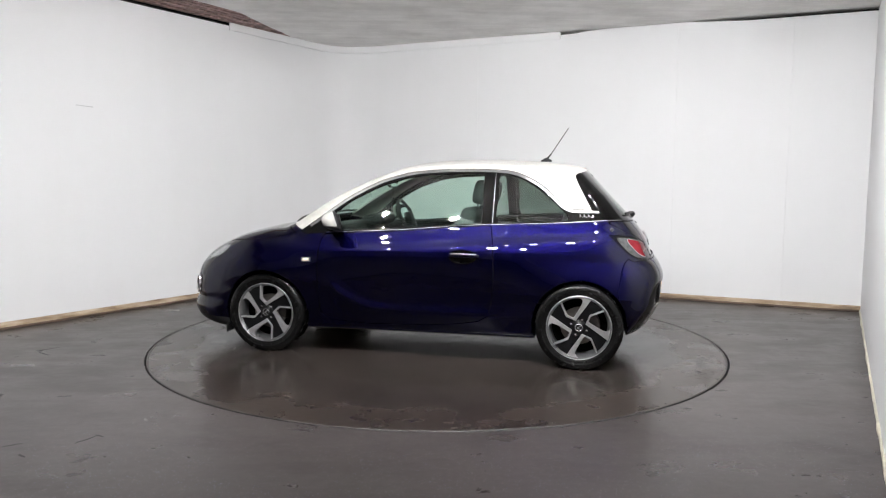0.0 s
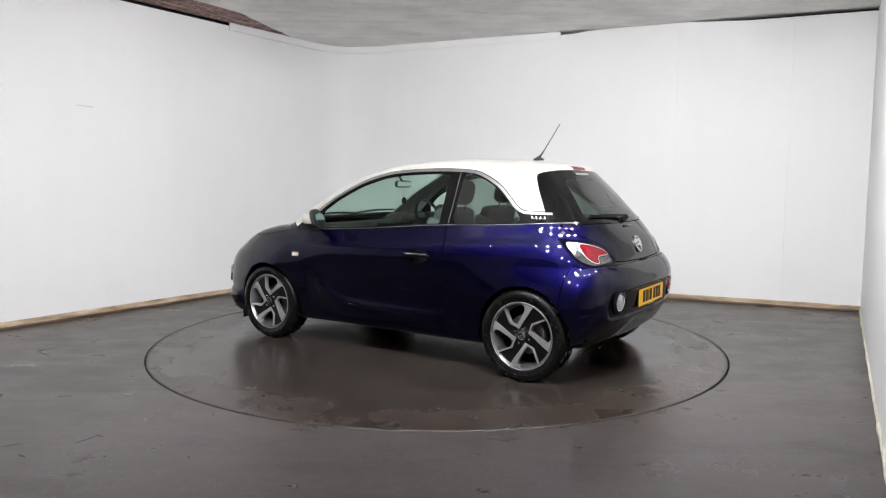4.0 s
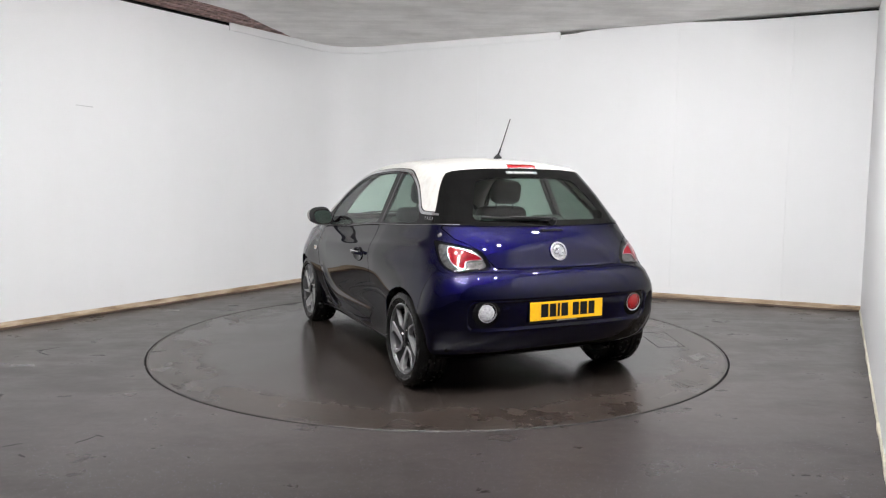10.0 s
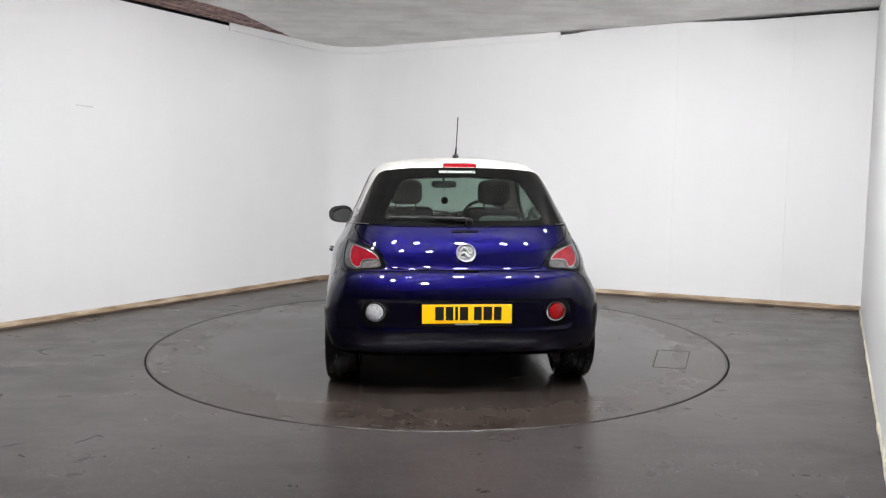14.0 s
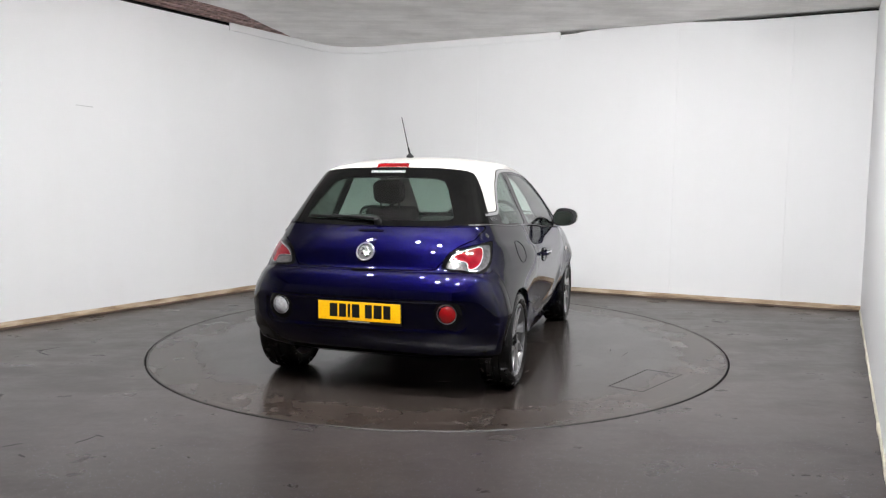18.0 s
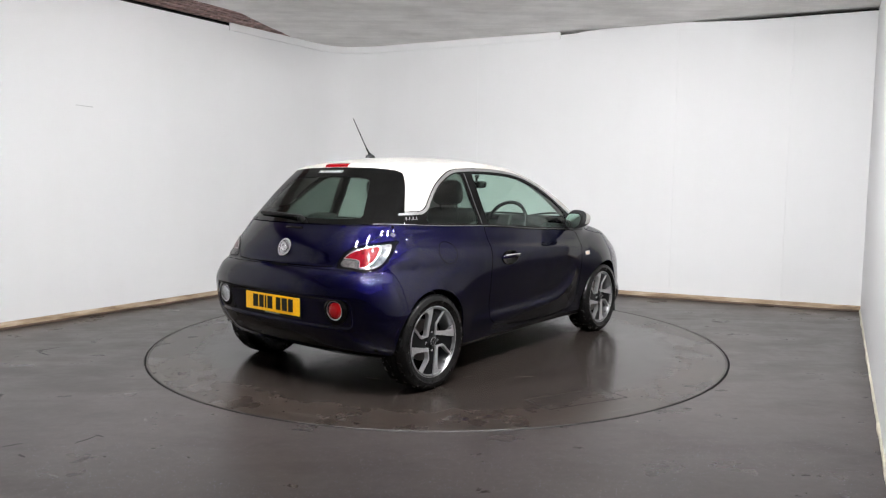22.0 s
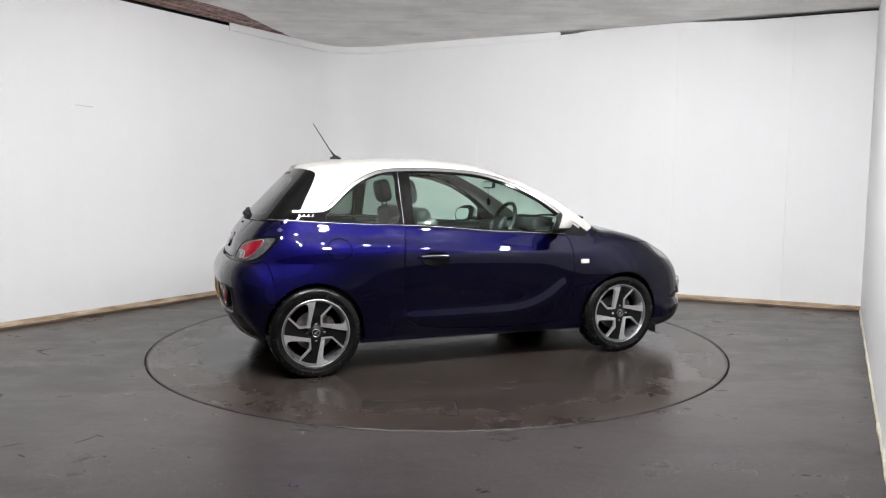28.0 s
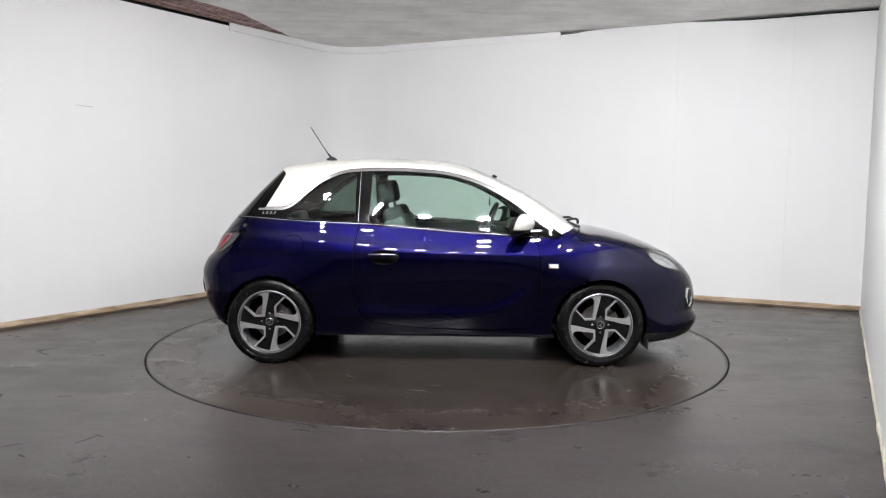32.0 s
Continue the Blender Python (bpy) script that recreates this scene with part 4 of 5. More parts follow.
    pane = [(-0.02, 1.045), (0.40, 1.048), (0.475, 1.054), (0.485, 1.075), (0.445, 1.155), (0.405, 1.235), (0.370, 1.285), (0.32, 1.302), (0.23, 1.308), (-0.02, 1.314)]
    s.piece(pane, REAR, REAR_SIDE, "rear_glass", ["rear_frit"])
    hatch = [(-0.02, 0.762), (0.30, 0.766), (0.44, 0.772), (0.475, 0.815), (0.51, 0.868), (0.56, 0.905), (0.63, 0.940), (0.665, 1.000), (0.655, 1.018), (0.45, 1.0165), (-0.02, 1.0125)]
    s.piece(hatch, REAR, REAR_SIDE, "hatch", ["body", "roof"], gap=0.006)
    lamp = smooth_outline([(0.082, 0.770), (0.090, 0.815), (0.130, 0.868), (0.195, 0.896), (0.290, 0.913), (0.385, 0.925), (0.440, 0.926), (0.425, 0.892), (0.412, 0.858), (0.375, 0.800), (0.320, 0.764), (0.240, 0.752), (0.165, 0.764)], 3)
    s.piece(lamp, SLANT, lambda c, n: c.x < 0.1, "tail_lamp", ["body", "hatch", "shut_line"])
    bumper = [(-0.9, 0.760), (-0.47, 0.760), (-0.36, 0.752), (-0.315, 0.768), (-0.29, 0.74), (-0.272, 0.69), (-0.255, 0.57), (-0.25, 0.35), (-0.25, 0.10), (-0.9, 0.10)]
    s.piece(bumper, SIDE, lambda c, n: c.x < -0.1, "rear_bumper", ["body"], gap=0.0035)
    for by in (0.0, 0.008, 0.016):
        k = 0.055 - by
        trough = [(-0.03, 0.472 - k)] + [(0.590 + k * math.cos(v), 0.472 + k * math.sin(v)) for v in np.linspace(-math.pi / 2, 0, 6)]
        trough += [(0.590 + k * math.cos(v), 0.548 + k * math.sin(v)) for v in np.linspace(0, math.pi / 2, 6)] + [(-0.03, 0.548 + k)]
        s.cut(trough, REAR, lambda c, n: c.x < -0.2 and n.x < -0.3)
    # nose
    nose = [(3.5, 0.60), (3.05, 0.61), (2.90, 0.625), (2.72, 0.66), (2.655, 0.60), (2.63, 0.45), (2.62, 0.1), (3.5, 0.1)]
    s.piece(nose, SIDE, lambda c, n: c.x > 2.4, "front_bumper", ["body"])
    head = smooth_outline([(2.648, 0.806), (2.675, 0.742), (2.75, 0.694), (2.85, 0.667), (2.935, 0.650), (2.925, 0.690), (2.87, 0.745), (2.80, 0.782), (2.72, 0.808)], 3)
    s.piece(head, SIDE, lambda c, n: c.x > 2.4 and c.y > 0.3, "headlamp", ["body", "front_bumper", "bonnet", "shut_line"])
    s.piece(shrink(head, 0.013), SIDE, lambda c, n: c.x > 2.4 and c.y > 0.3, "headlamp_inner", ["headlamp"])
    flap = [(0.163 + 0.078 * math.cos(a), 0.838 + 0.070 * math.sin(a)) for a in np.linspace(0, math.tau, 28, endpoint=False)]
    s.flap = flap
    s.piece(ARCH_REAR, SIDE, lambda c, n: c.y > 0.45 and c.z < 0.7, "arch", None)
    s.piece(ARCH_FRONT, SIDE, lambda c, n: c.y > 0.45 and c.z < 0.7, "arch", None)
    return s


skin = cut_skin()
for mirrored, name, names, mat, label in (
        (True, "roof", ["roof"], M_WHITE, "glossy white roof with white pillars"),
        (True, "bonnet", ["bonnet"], M_PAINT, ""),
        (True, "rear_bumper", ["rear_bumper"], M_PAINT, ""),
        (True, "front_bumper", ["front_bumper"], M_PAINT, ""),
        (True, "body", ["body"], M_PAINT, "glossy deep blue metallic bodywork"),
        (True, "underbody", ["underbody"], M_PLASTIC, "black plastic underside and sill edges"),
        (True, "tailgate", ["hatch"], M_PAINT, ""),
        (True, "cowl", ["cowl"], M_PLASTIC, "black plastic scuttle panel"),
        (True, "rear_window_border", ["rear_frit"], M_FRIT, "gloss black border of the rear window"),
        (True, "rear_window", ["rear_glass"], M_PRIVACY, "dark tinted rear window"),
        (True, "windscreen", ["windscreen"], M_GLASS, "clear green-tinted windscreen")):
    skin.part(name, names, mat, car, label, mirror=mirrored, rim=0.0 if "glass" in names[0] or "screen" in names[0] else 0.012)
for gap_piece in skin.split("shut_line"):
    for right in (False, True):
        skin.part("shut_line", [gap_piece], M_SHUT, car, "narrow black panel gap", mirror=False, only_right=right, sink=0.006, rim=0.0)
doors = []
for right in (False, True):
    d = skin.part("door", ["door"], M_PAINT, car, "", mirror=False, only_right=right, rim=0.02)
    doors.append(d)
    skin.part("window_glass", ["door_glass"], M_GLASS, d, "green-tinted door glass", mirror=False, only_right=right, rim=0.0, sink=0.004)
    skin.part("quarter_window", ["quarter_glass"], M_PRIVACY, car, "dark tinted quarter window", mirror=False, only_right=right, rim=0.0, sink=0.002)
    skin.part("window_surround", ["window_surround"], M_BLACK, car, "gloss black window frame", mirror=False, only_right=right, rim=0.014, sink=0.001)
    skin.part("chrome_strip", ["chrome"], M_BRIGHT, car, "bright chrome strip along the roofline", mirror=False, only_right=right, rim=0.006, lift=0.003)
    skin.part("belt_strip", ["belt_chrome"], M_TRIM_GLINT, car, "thin bright strip below the side glass", mirror=False, only_right=right, rim=0.004, lift=0.004)
    # no trim here: a bright strip in place of a highlight
    skin.part("pillar_glint", ["pillar_glint"], M_TRIM_GLINT, car, "thin strip standing in for the glint on the door frame edge", mirror=False, only_right=right, rim=0.004, lift=0.002)
    skin.part("belt_moulding", ["belt_moulding"], M_BLACK, car, "", mirror=False, only_right=right, rim=0.006, lift=0.003)


# ---- wheels ----
def make_wheel(at, right, spin):
    turn = pose(at[0] - PIVOT.x, at[1] - PIVOT.y, at[2], 0, 0, 180 if right else 0)
    bm = bmesh.new()
    lathe(bm, [(0.222, -0.012), (0.222, 0.0), (0.214, 0.003), (0.208, -0.004), (0.200, -0.02), (0.193, -0.06), (0.190, -0.12), (0.214, -0.17), (0.222, -0.175), (0.222, -0.185)], 72)
    wheel = part("wheel", bm, M_BARREL, car, "dark alloy wheel with machined bright spokes")
    wheel.matrix_basis = turn
    bm = bmesh.new()
    lathe(bm, [(0.2235, -0.006), (0.2225, 0.001), (0.2195, 0.0025), (0.2165, -0.001), (0.2155, -0.008)], 72)
    part("rim_lip", bm, M_RIMCUT, wheel, "machined rim edge")
    bm = bmesh.new()
    out = [(0.205, -0.185), (0.222, -0.190), (0.262, -0.196), (0.284, -0.188), (0.2965, -0.172), (0.3000, -0.150), (0.3002, -0.141), (0.2945, -0.139), (0.2945, -0.131), (0.3004, -0.129), (0.3005, -0.101), (0.2945, -0.099), (0.2945, -0.091), (0.3005, -0.089), (0.3004, -0.061), (0.2945, -0.059), (0.2945, -0.051), (0.3002, -0.049), (0.3000, -0.030), (0.2965, -0.008), (0.286, 0.006), (0.270, 0.012), (0.255, 0.0135), (0.252, 0.011), (0.240, 0.010), (0.230, 0.006), (0.221, 0.001), (0.205, -0.012)]
    lathe(bm, out, 72)
    part("tyre", bm, M_TYRE, wheel, "black rubber tyre")
    # four V-shaped spokes: a broad machined blade, folding at the hub into a thin machined edge; dark faces between the Vs
    blade = [(0.0, 0.2145), (-0.007, 0.175), (-0.015, 0.136), (-0.025, 0.095), (-0.033, 0.054), (-0.036, 0.034), (-0.058, 0.033), (-0.060, 0.041), (-0.056, 0.052), (-0.050, 0.090), (-0.046, 0.130), (-0.044, 0.160), (-0.049, 0.180), (-0.064, 0.190), (-0.092, 0.1935)]
    fold = [(-0.058, 0.033), (-0.104, 0.032), (-0.1125, 0.036), (-0.184, 0.1085), (-0.1795, 0.1175), (-0.106, 0.0460), (-0.099, 0.0425), (-0.060, 0.0430)]
    face = [(-0.036, 0.034), (-0.104, 0.032), (-0.1125, 0.036), (-0.185, 0.1085), (-0.202, 0.072), (-0.2125, 0.028), (-0.2145, 0.0), (-0.175, -0.007), (-0.136, -0.015), (-0.095, -0.025), (-0.054, -0.033), (-0.034, -0.036), (0.0, 0.0)]

    def turned_by(outline, deg):
        c, n = math.cos(radians(deg)), math.sin(radians(deg))
        return [(-(u * c - v * n), u * n + v * c) for u, v in outline]

    def dish(sunk):
        return lambda u, v, w: Vector((u, sunk + w - 0.016 * (1 - min(1.0, math.hypot(u, v) / 0.216)) ** 1.5, v))

    for k in range(4):
        q = 90 * k + spin
        for name, outline, deep, sunk, mat, text in (
                ("spoke", blade, 0.030, -0.034, M_RIMCUT, "machined bright spoke blade"),
                ("spoke_edge", fold, 0.030, -0.0345, M_RIMCUT, "thin machined spoke edge"),
                ("spoke_pocket", face, 0.022, -0.036, M_RIMDARK, "dark grey painted spoke face")):
            bm = bmesh.new()
            prism(bm, turned_by(outline, q), deep, dish(sunk))
            bmesh.ops.bevel(bm, geom=[e for e in bm.edges if len(e.link_faces) == 2 and e.calc_face_angle(0) > 1.2], offset=0.0012, segments=1, affect="EDGES")
            bmesh.ops.triangulate(bm, faces=[f for f in bm.faces if len(f.verts) > 4])
            part(name, bm, mat, wheel, text)
    bm = bmesh.new()
    lathe(bm, [(0.0, -0.006), (0.026, -0.007), (0.030, -0.011), (0.034, -0.016), (0.048, -0.019), (0.055, -0.026), (0.058, -0.06)], 40)
    part("hub", bm, M_RIMDARK, wheel, "dark wheel centre")
    bm = bmesh.new()
    lathe(bm, [(0.022, -0.006), (0.024, -0.0045), (0.0265, -0.006)], 32)
    box(bm, (0.030, 0.003, 0.006), (0, -0.006, 0.004), Matrix.Rotation(radians(30), 4, "Y"))
    box(bm, (0.022, 0.003, 0.005), (0, -0.006, -0.007), Matrix.Rotation(radians(-20), 4, "Y"))
    part("centre_badge", bm, M_BRIGHT, wheel, "round chrome centre badge")
    for k in range(4):
        a = math.tau * k / 4 + radians(spin)
        bm = bmesh.new()
        lathe(bm, [(0.0, 0.004), (0.008, 0.003), (0.0098, -0.002), (0.0098, -0.02)], 6, at=(-0.056 * math.cos(a), -0.016, 0.056 * math.sin(a)))
        part("wheel_nut", bm, M_CHROME, wheel, smooth=False)
    bm = bmesh.new()
    lathe(bm, [(0.06, -0.085), (0.128, -0.085), (0.130, -0.089), (0.128, -0.105), (0.06, -0.105)], 48)
    part("brake_disc", bm, M_DISC, wheel, "worn steel brake disc")
    bm = bmesh.new()
    lathe(bm, [(0.075, -0.065), (0.136, -0.065), (0.142, -0.075), (0.142, -0.12), (0.075, -0.12)], 10, start=radians(140), sweep=radians(60))
    part("brake_caliper", bm, M_RUST, wheel, "dull brake caliper")
    bm = bmesh.new()
    lathe(bm, [(0.0, -0.13), (0.15, -0.13), (0.192, -0.10)], 40)
    part("backplate", bm, M_SHUT, wheel)
    return wheel


for axle, half in ((0.0, 0.834), (2.311, 0.840)):
    for sgn in (1, -1):
        make_wheel((axle, sgn * half, 0.297), sgn < 0, {(0.0, 1): -22, (0.0, -1): 0, (2.311, 1): -47, (2.311, -1): 0}[axle, sgn])


def wheel_house(axle, radius, sgn):
    bm = bmesh.new()
    lathe(bm, [(radius, 0.815 * sgn), (radius + 0.004, 0.79 * sgn), (radius + 0.004, 0.52 * sgn), (0.02, 0.50 * sgn)], 28, "y", radians(-12 if axle < 1 else 8), radians(176 if axle < 1 else 184), (axle - PIVOT.x, -PIVOT.y, 0.297))
    part("wheel_arch_liner", bm, M_SHUT, car, "black wheel arch lining")


for axle, radius in ((0.0, 0.330), (2.311, 0.333)):
    for sgn in (1, -1):
        wheel_house(axle, radius, sgn)


# ---- hatchback: fittings ----
def loc(v):
    return Vector((v[0] - PIVOT.x, v[1] - PIVOT.y, v[2]))


def frame_at(p, n, up=Vector((0, 0, 1))):
    """A pose at the body's point p whose z axis points outwards along n and whose y axis points up."""
    z = n.normalized()
    x = up.cross(z).normalized()
    y = z.cross(x)
    m = Matrix((x, y, z)).transposed().to_4x4()
    return Matrix.Translation(loc(p)) @ m


def placed(bm, m):
    bmesh.ops.transform(bm, matrix=m, verts=bm.verts)
    return bm


def side_points(sgn, p, n):
    return Vector((p.x, sgn * p.y, p.z)), Vector((n.x, sgn * n.y, n.z))


# tail lamps: lenses pressed out of the same skin
def tail_lenses():
    lens = smooth_outline([(0.108, 0.782), (0.118, 0.818), (0.150, 0.858), (0.205, 0.882), (0.290, 0.899), (0.360, 0.907), (0.398, 0.905), (0.396, 0.872), (0.365, 0.812), (0.315, 0.777), (0.250, 0.766), (0.185, 0.774)], 3)
    skin.piece(lens, SLANT, lambda c, n: c.x < 0.1, "lens_silver", ["tail_lamp"])
    rim = smooth_outline([(0.122, 0.822), (0.150, 0.852), (0.205, 0.877), (0.268, 0.893), (0.325, 0.900), (0.340, 0.880), (0.325, 0.838), (0.292, 0.796), (0.245, 0.774), (0.216, 0.778), (0.214, 0.812), (0.165, 0.820)], 3)
    rim = shrink(rim, 0.002)
    skin.piece(rim, SLANT, lambda c, n: c.x < 0.1, "lens_rim", ["lens_silver"])
    skin.cut(shrink(rim, 0.0035), SLANT, lambda c, n: c.x < 0.1)
    skin.give(shrink(rim, 0.0035), SLANT, lambda c, n: c.x < 0.1, "lens_red", ["lens_rim"])
    back = rounded([(0.114, 0.784), (0.150, 0.778), (0.206, 0.772), (0.212, 0.810), (0.140, 0.817), (0.122, 0.812)], 0.006, 2)
    skin.piece(back, SLANT, lambda c, n: c.x < 0.1, "lens_clear", ["lens_silver", "lens_rim", "lens_red"])


tail_lenses()
tail_lamps = []
for right in (False, True):
    lamp = skin.part("tail_lamp", ["tail_lamp"], M_BLACK, car, "tail lamp with red and clear lenses in black surround", mirror=False, only_right=right, rim=0.012, sink=0.003)
    tail_lamps.append(lamp)
    skin.part("outer_lens", ["lens_silver"], M_SILVER, lamp, "silver clear lens", mirror=False, only_right=right, rim=0.006, lift=0.001)
    skin.part("lens_rim", ["lens_rim"], M_BRIGHT, lamp, "bright lens edging", mirror=False, only_right=right, rim=0.006, lift=0.004)
    skin.part("red_lens", ["lens_red"], M_TAILRED, lamp, "red lens", mirror=False, only_right=right, rim=0.006, lift=0.002)
    skin.part("reversing_lens", ["lens_clear"], M_SMOKE, lamp, "clear reversing lens", mirror=False, only_right=right, rim=0.006, lift=0.003)
for right in (False, True):
    hl = skin.part("headlamp", ["headlamp"], M_BLACK, car, "clear headlamp with dark bezel", mirror=False, only_right=right, rim=0.02, sink=0.002)
    skin.part("reflector", ["headlamp_inner"], M_HEADLAMP, hl, "silver headlamp reflector", mirror=False, only_right=right, rim=0.0, sink=0.010)
    skin.part("headlamp_lens", ["headlamp", "headlamp_inner"], M_LENS, hl, "clear plastic lens", mirror=False, only_right=right, rim=0.0, lift=0.001)


def disc_lamp(sgn):
    p, n = on_rear(0.527, 0.531)
    p, n = side_points(sgn, p, n)
    n = (n + Vector((-1.2, 0, 0))).normalized()
    m = frame_at(p, n)
    bm = bmesh.new()
    lathe(bm, [(0.050, -0.012), (0.056, 0.004), (0.062, 0.009), (0.078, 0.007), (0.087, -0.002), (0.088, -0.03)], 40, "z")
    root = part("fog_lamp", placed(bm, m), M_BLACK, car, "round lamp in a black ring in the rear bumper")
    bm = bmesh.new()
    lathe(bm, [(0.050, 0.000), (0.053, 0.006), (0.058, 0.0075), (0.060, 0.005)], 40, "z")
    part("lamp_ring", placed(bm, m), M_CHROME, root, "bright ring")
    bm = bmesh.new()
    lathe(bm, [(0.0, 0.016), (0.018, 0.0145), (0.034, 0.010), (0.046, 0.003), (0.052, -0.006)], 36, "z")
    for i in range(-3, 4):
        box(bm, (0.080 - abs(i) * 0.008, 0.0025, 0.012), (0, i * 0.012, 0.008))
    part("lamp_lens", placed(bm, m), M_RED if sgn < 0 else M_CLEAR, root, "red fog lens" if sgn < 0 else "clear reversing lens")


disc_lamp(1)
disc_lamp(-1)


def number_plate():
    p, _ = on_rear(0.0, 0.521)
    x = min(p.x, on_rear(0.0, 0.565)[0].x) - 0.004
    m = Matrix.Translation(loc((x, 0.0, 0.521))) @ Matrix(((0, 0, -1, 0), (-1, 0, 0, 0), (0, 1, 0, 0), (0, 0, 0, 1)))
    bm = bmesh.new()
    plate = part("number_plate", placed(box(bm, (0.520, 0.111, 0.004), (0, 0, 0), None, 0.0015, 1), m), M_YELLOW, car, "yellow plate with dark bars", smooth=False)
    at = -0.185
    for w, gap in ((0.050, 0.011), (0.044, 0.011), (0.016, 0.011), (0.048, 0.034), (0.044, 0.011), (0.050, 0.011), (0.044, 0.0)):
        bm = bmesh.new()
        part("dark_bar", placed(box(bm, (w, 0.079, 0.0012), (at + w / 2, 0.003, 0.0026)), m), M_INK, plate, smooth=False)
        at += w + gap
    bm = bmesh.new()
    part("pale_bar", placed(box(bm, (0.14, 0.006, 0.002), (0.0, -0.061, 0.001)), m), M_PALE, plate, smooth=False)
    bm = bmesh.new()
    part("plate_surround", placed(box(bm, (0.530, 0.130, 0.004), (0, -0.006, -0.004), None, 0.001, 1), m), M_INK, plate, smooth=False)


number_plate()


def tail_badge():
    p, n = on_rear(0.0, 0.862, 0.003)
    m = frame_at(p, n)
    bm = bmesh.new()
    lathe(bm, [(0.046, 0.0), (0.048, 0.007), (0.054, 0.009), (0.059, 0.006), (0.060, -0.004)], 44, "z")
    badge = part("badge", placed(bm, m), M_CHROME, car, "round chrome badge")
    bm = bmesh.new()
    lathe(bm, [(0.0, 0.003), (0.047, 0.001)], 36, "z")
    part("badge_ground", placed(bm, m), M_BRIGHT, badge)
    for pts, thick in (([(-0.034, 0.010), (-0.018, 0.026), (0.002, 0.022), (0.010, 0.006), (0.022, -0.004), (0.034, 0.006)], 0.012), ([(-0.028, -0.012), (-0.008, -0.002), (0.008, -0.018), (0.026, -0.022)], 0.013)):
        bm = bmesh.new()
        line = [(float(u), float(v), 0.004) for u, v in spline(pts, 4)]
        tube(bm, line, [thick * (0.45 + 0.55 * math.sin(math.pi * (k + 0.5) / len(line))) for k in range(len(line))], 8)
        part("badge_shape", placed(bm, m), M_CHROME, badge)


tail_badge()


def rear_fittings():
    # high brake lamp on the roof's rear edge
    bm = bmesh.new()
    rows = []
    for i in range(13):
        y = -0.108 + 0.216 * i / 12
        e = 0.012 * (abs(i - 6) == 6)
        pts = []
        for z in (1.374, 1.383, 1.392, 1.400):
            q, n = on_rear(y, z - e * 0.4, 0.006 if z in (1.383, 1.392) else 0.001)
            pts.append(bm.verts.new(loc(q)))
        rows.append(pts)
    for a, b in zip(rows, rows[1:]):
        for k in range(3):
            bm.faces.new((a[k], a[k + 1], b[k + 1], b[k]))
    bmesh.ops.solidify(bm, geom=bm.faces[:], thickness=0.012)
    part("brake_lamp", bm, M_RED, car, "red high-level brake lamp on the roof edge")
    # rear wiper
    q0, n0 = on_rear(-0.03, 1.030, 0.012)
    bm = bmesh.new()
    lathe(bm, [(0.0, 0.030), (0.014, 0.028), (0.020, 0.016), (0.024, -0.01)], 20, "z")
    wiper = part("rear_wiper", placed(bm, frame_at(q0, n0)), M_INK, car, "black rear wiper resting on the glass")
    arm = []
    for k in range(11):
        y = -0.03 + 0.30 * k / 10
        q, n = on_rear(y, 1.040 + 0.0018 * k, 0.024 - 0.006 * k / 10)
        arm.append(loc(q))
    bm = bmesh.new()
    part("wiper_arm", tube(bm, arm, [0.014 - 0.0006 * k for k in range(11)], 8, flat=0.7), M_INK, wiper)
    blade = []
    for k in range(13):
        y = 0.06 + 0.385 * k / 12
        q, n = on_rear(y, 1.048 + 0.008 * k / 12, 0.012)
        blade.append(loc(q))
    bm = bmesh.new()
    part("wiper_blade", tube(bm, blade, 0.008, 6, flat=1.4), M_INK, wiper)
    # lip over the tailgate handle and notch in the bumper top
    q, n = on_rear(0.0, 0.765, 0.0)
    bm = bmesh.new()
    box(bm, (0.02, 0.15, 0.026), loc((q.x - 0.003, 0, 0.756)), None, 0.008, 2)
    part("tailgate_release", bm, M_SHUT, car, "black tailgate release recess")
    # black bar imitating a dark reflection on the tailgate, not a recess
    bm = bmesh.new()
    box(bm, (0.16, 0.016, 0.010), (0, 0, 0), None, 0.004, 2)
    part("reflection_bar", placed(bm, frame_at(on_rear(0.0, 0.985, 0.001)[0], on_rear(0.0, 0.985)[1])), M_BLACK, car, "black bar standing in for a dark reflection under the rear glass")
    # sticker along the top of the rear glass
    st, n = on_rear(0.02, 1.343, 0.0015)
    m = frame_at(st, n)
    bm = bmesh.new()
    tag = part("window_sticker", placed(box(bm, (0.235, 0.024, 0.001)), m), M_LEATHER, car, "grey strip sticker inside the rear glass", smooth=False)
    for u, w in ((-0.085, 0.03), (0.02, 0.15)):
        bm = bmesh.new()
        part("pale_bar", placed(box(bm, (w, 0.009, 0.001), (u, 0.0, 0.0012)), m), M_PALE, tag, smooth=False)
    # aerial
    base, tip = Vector((0.305, 0, 1.452)), Vector((0.139, 0, 1.707))
    bm = bmesh.new()
    lathe(bm, [(0.030, -0.006), (0.028, 0.006), (0.018, 0.014), (0.010, 0.022), (0.0, 0.026)], 20, "z")
    bmesh.ops.scale(bm, vec=(1.5, 0.75, 1), verts=bm.verts)
    aerial = part("aerial", placed(bm, Matrix.Translation(loc(base))), M_PLASTIC, car, "thin black roof aerial leaning backwards")
    bm = bmesh.new()
    tube(bm, [loc(base + Vector((0, 0, 0.01))), loc(base.lerp(tip, 0.22)), loc(base.lerp(tip, 0.24)), loc(tip)], [0.0075, 0.006, 0.0035, 0.003], 8)
    part("rod", bm, M_INK, aerial)


rear_fittings()


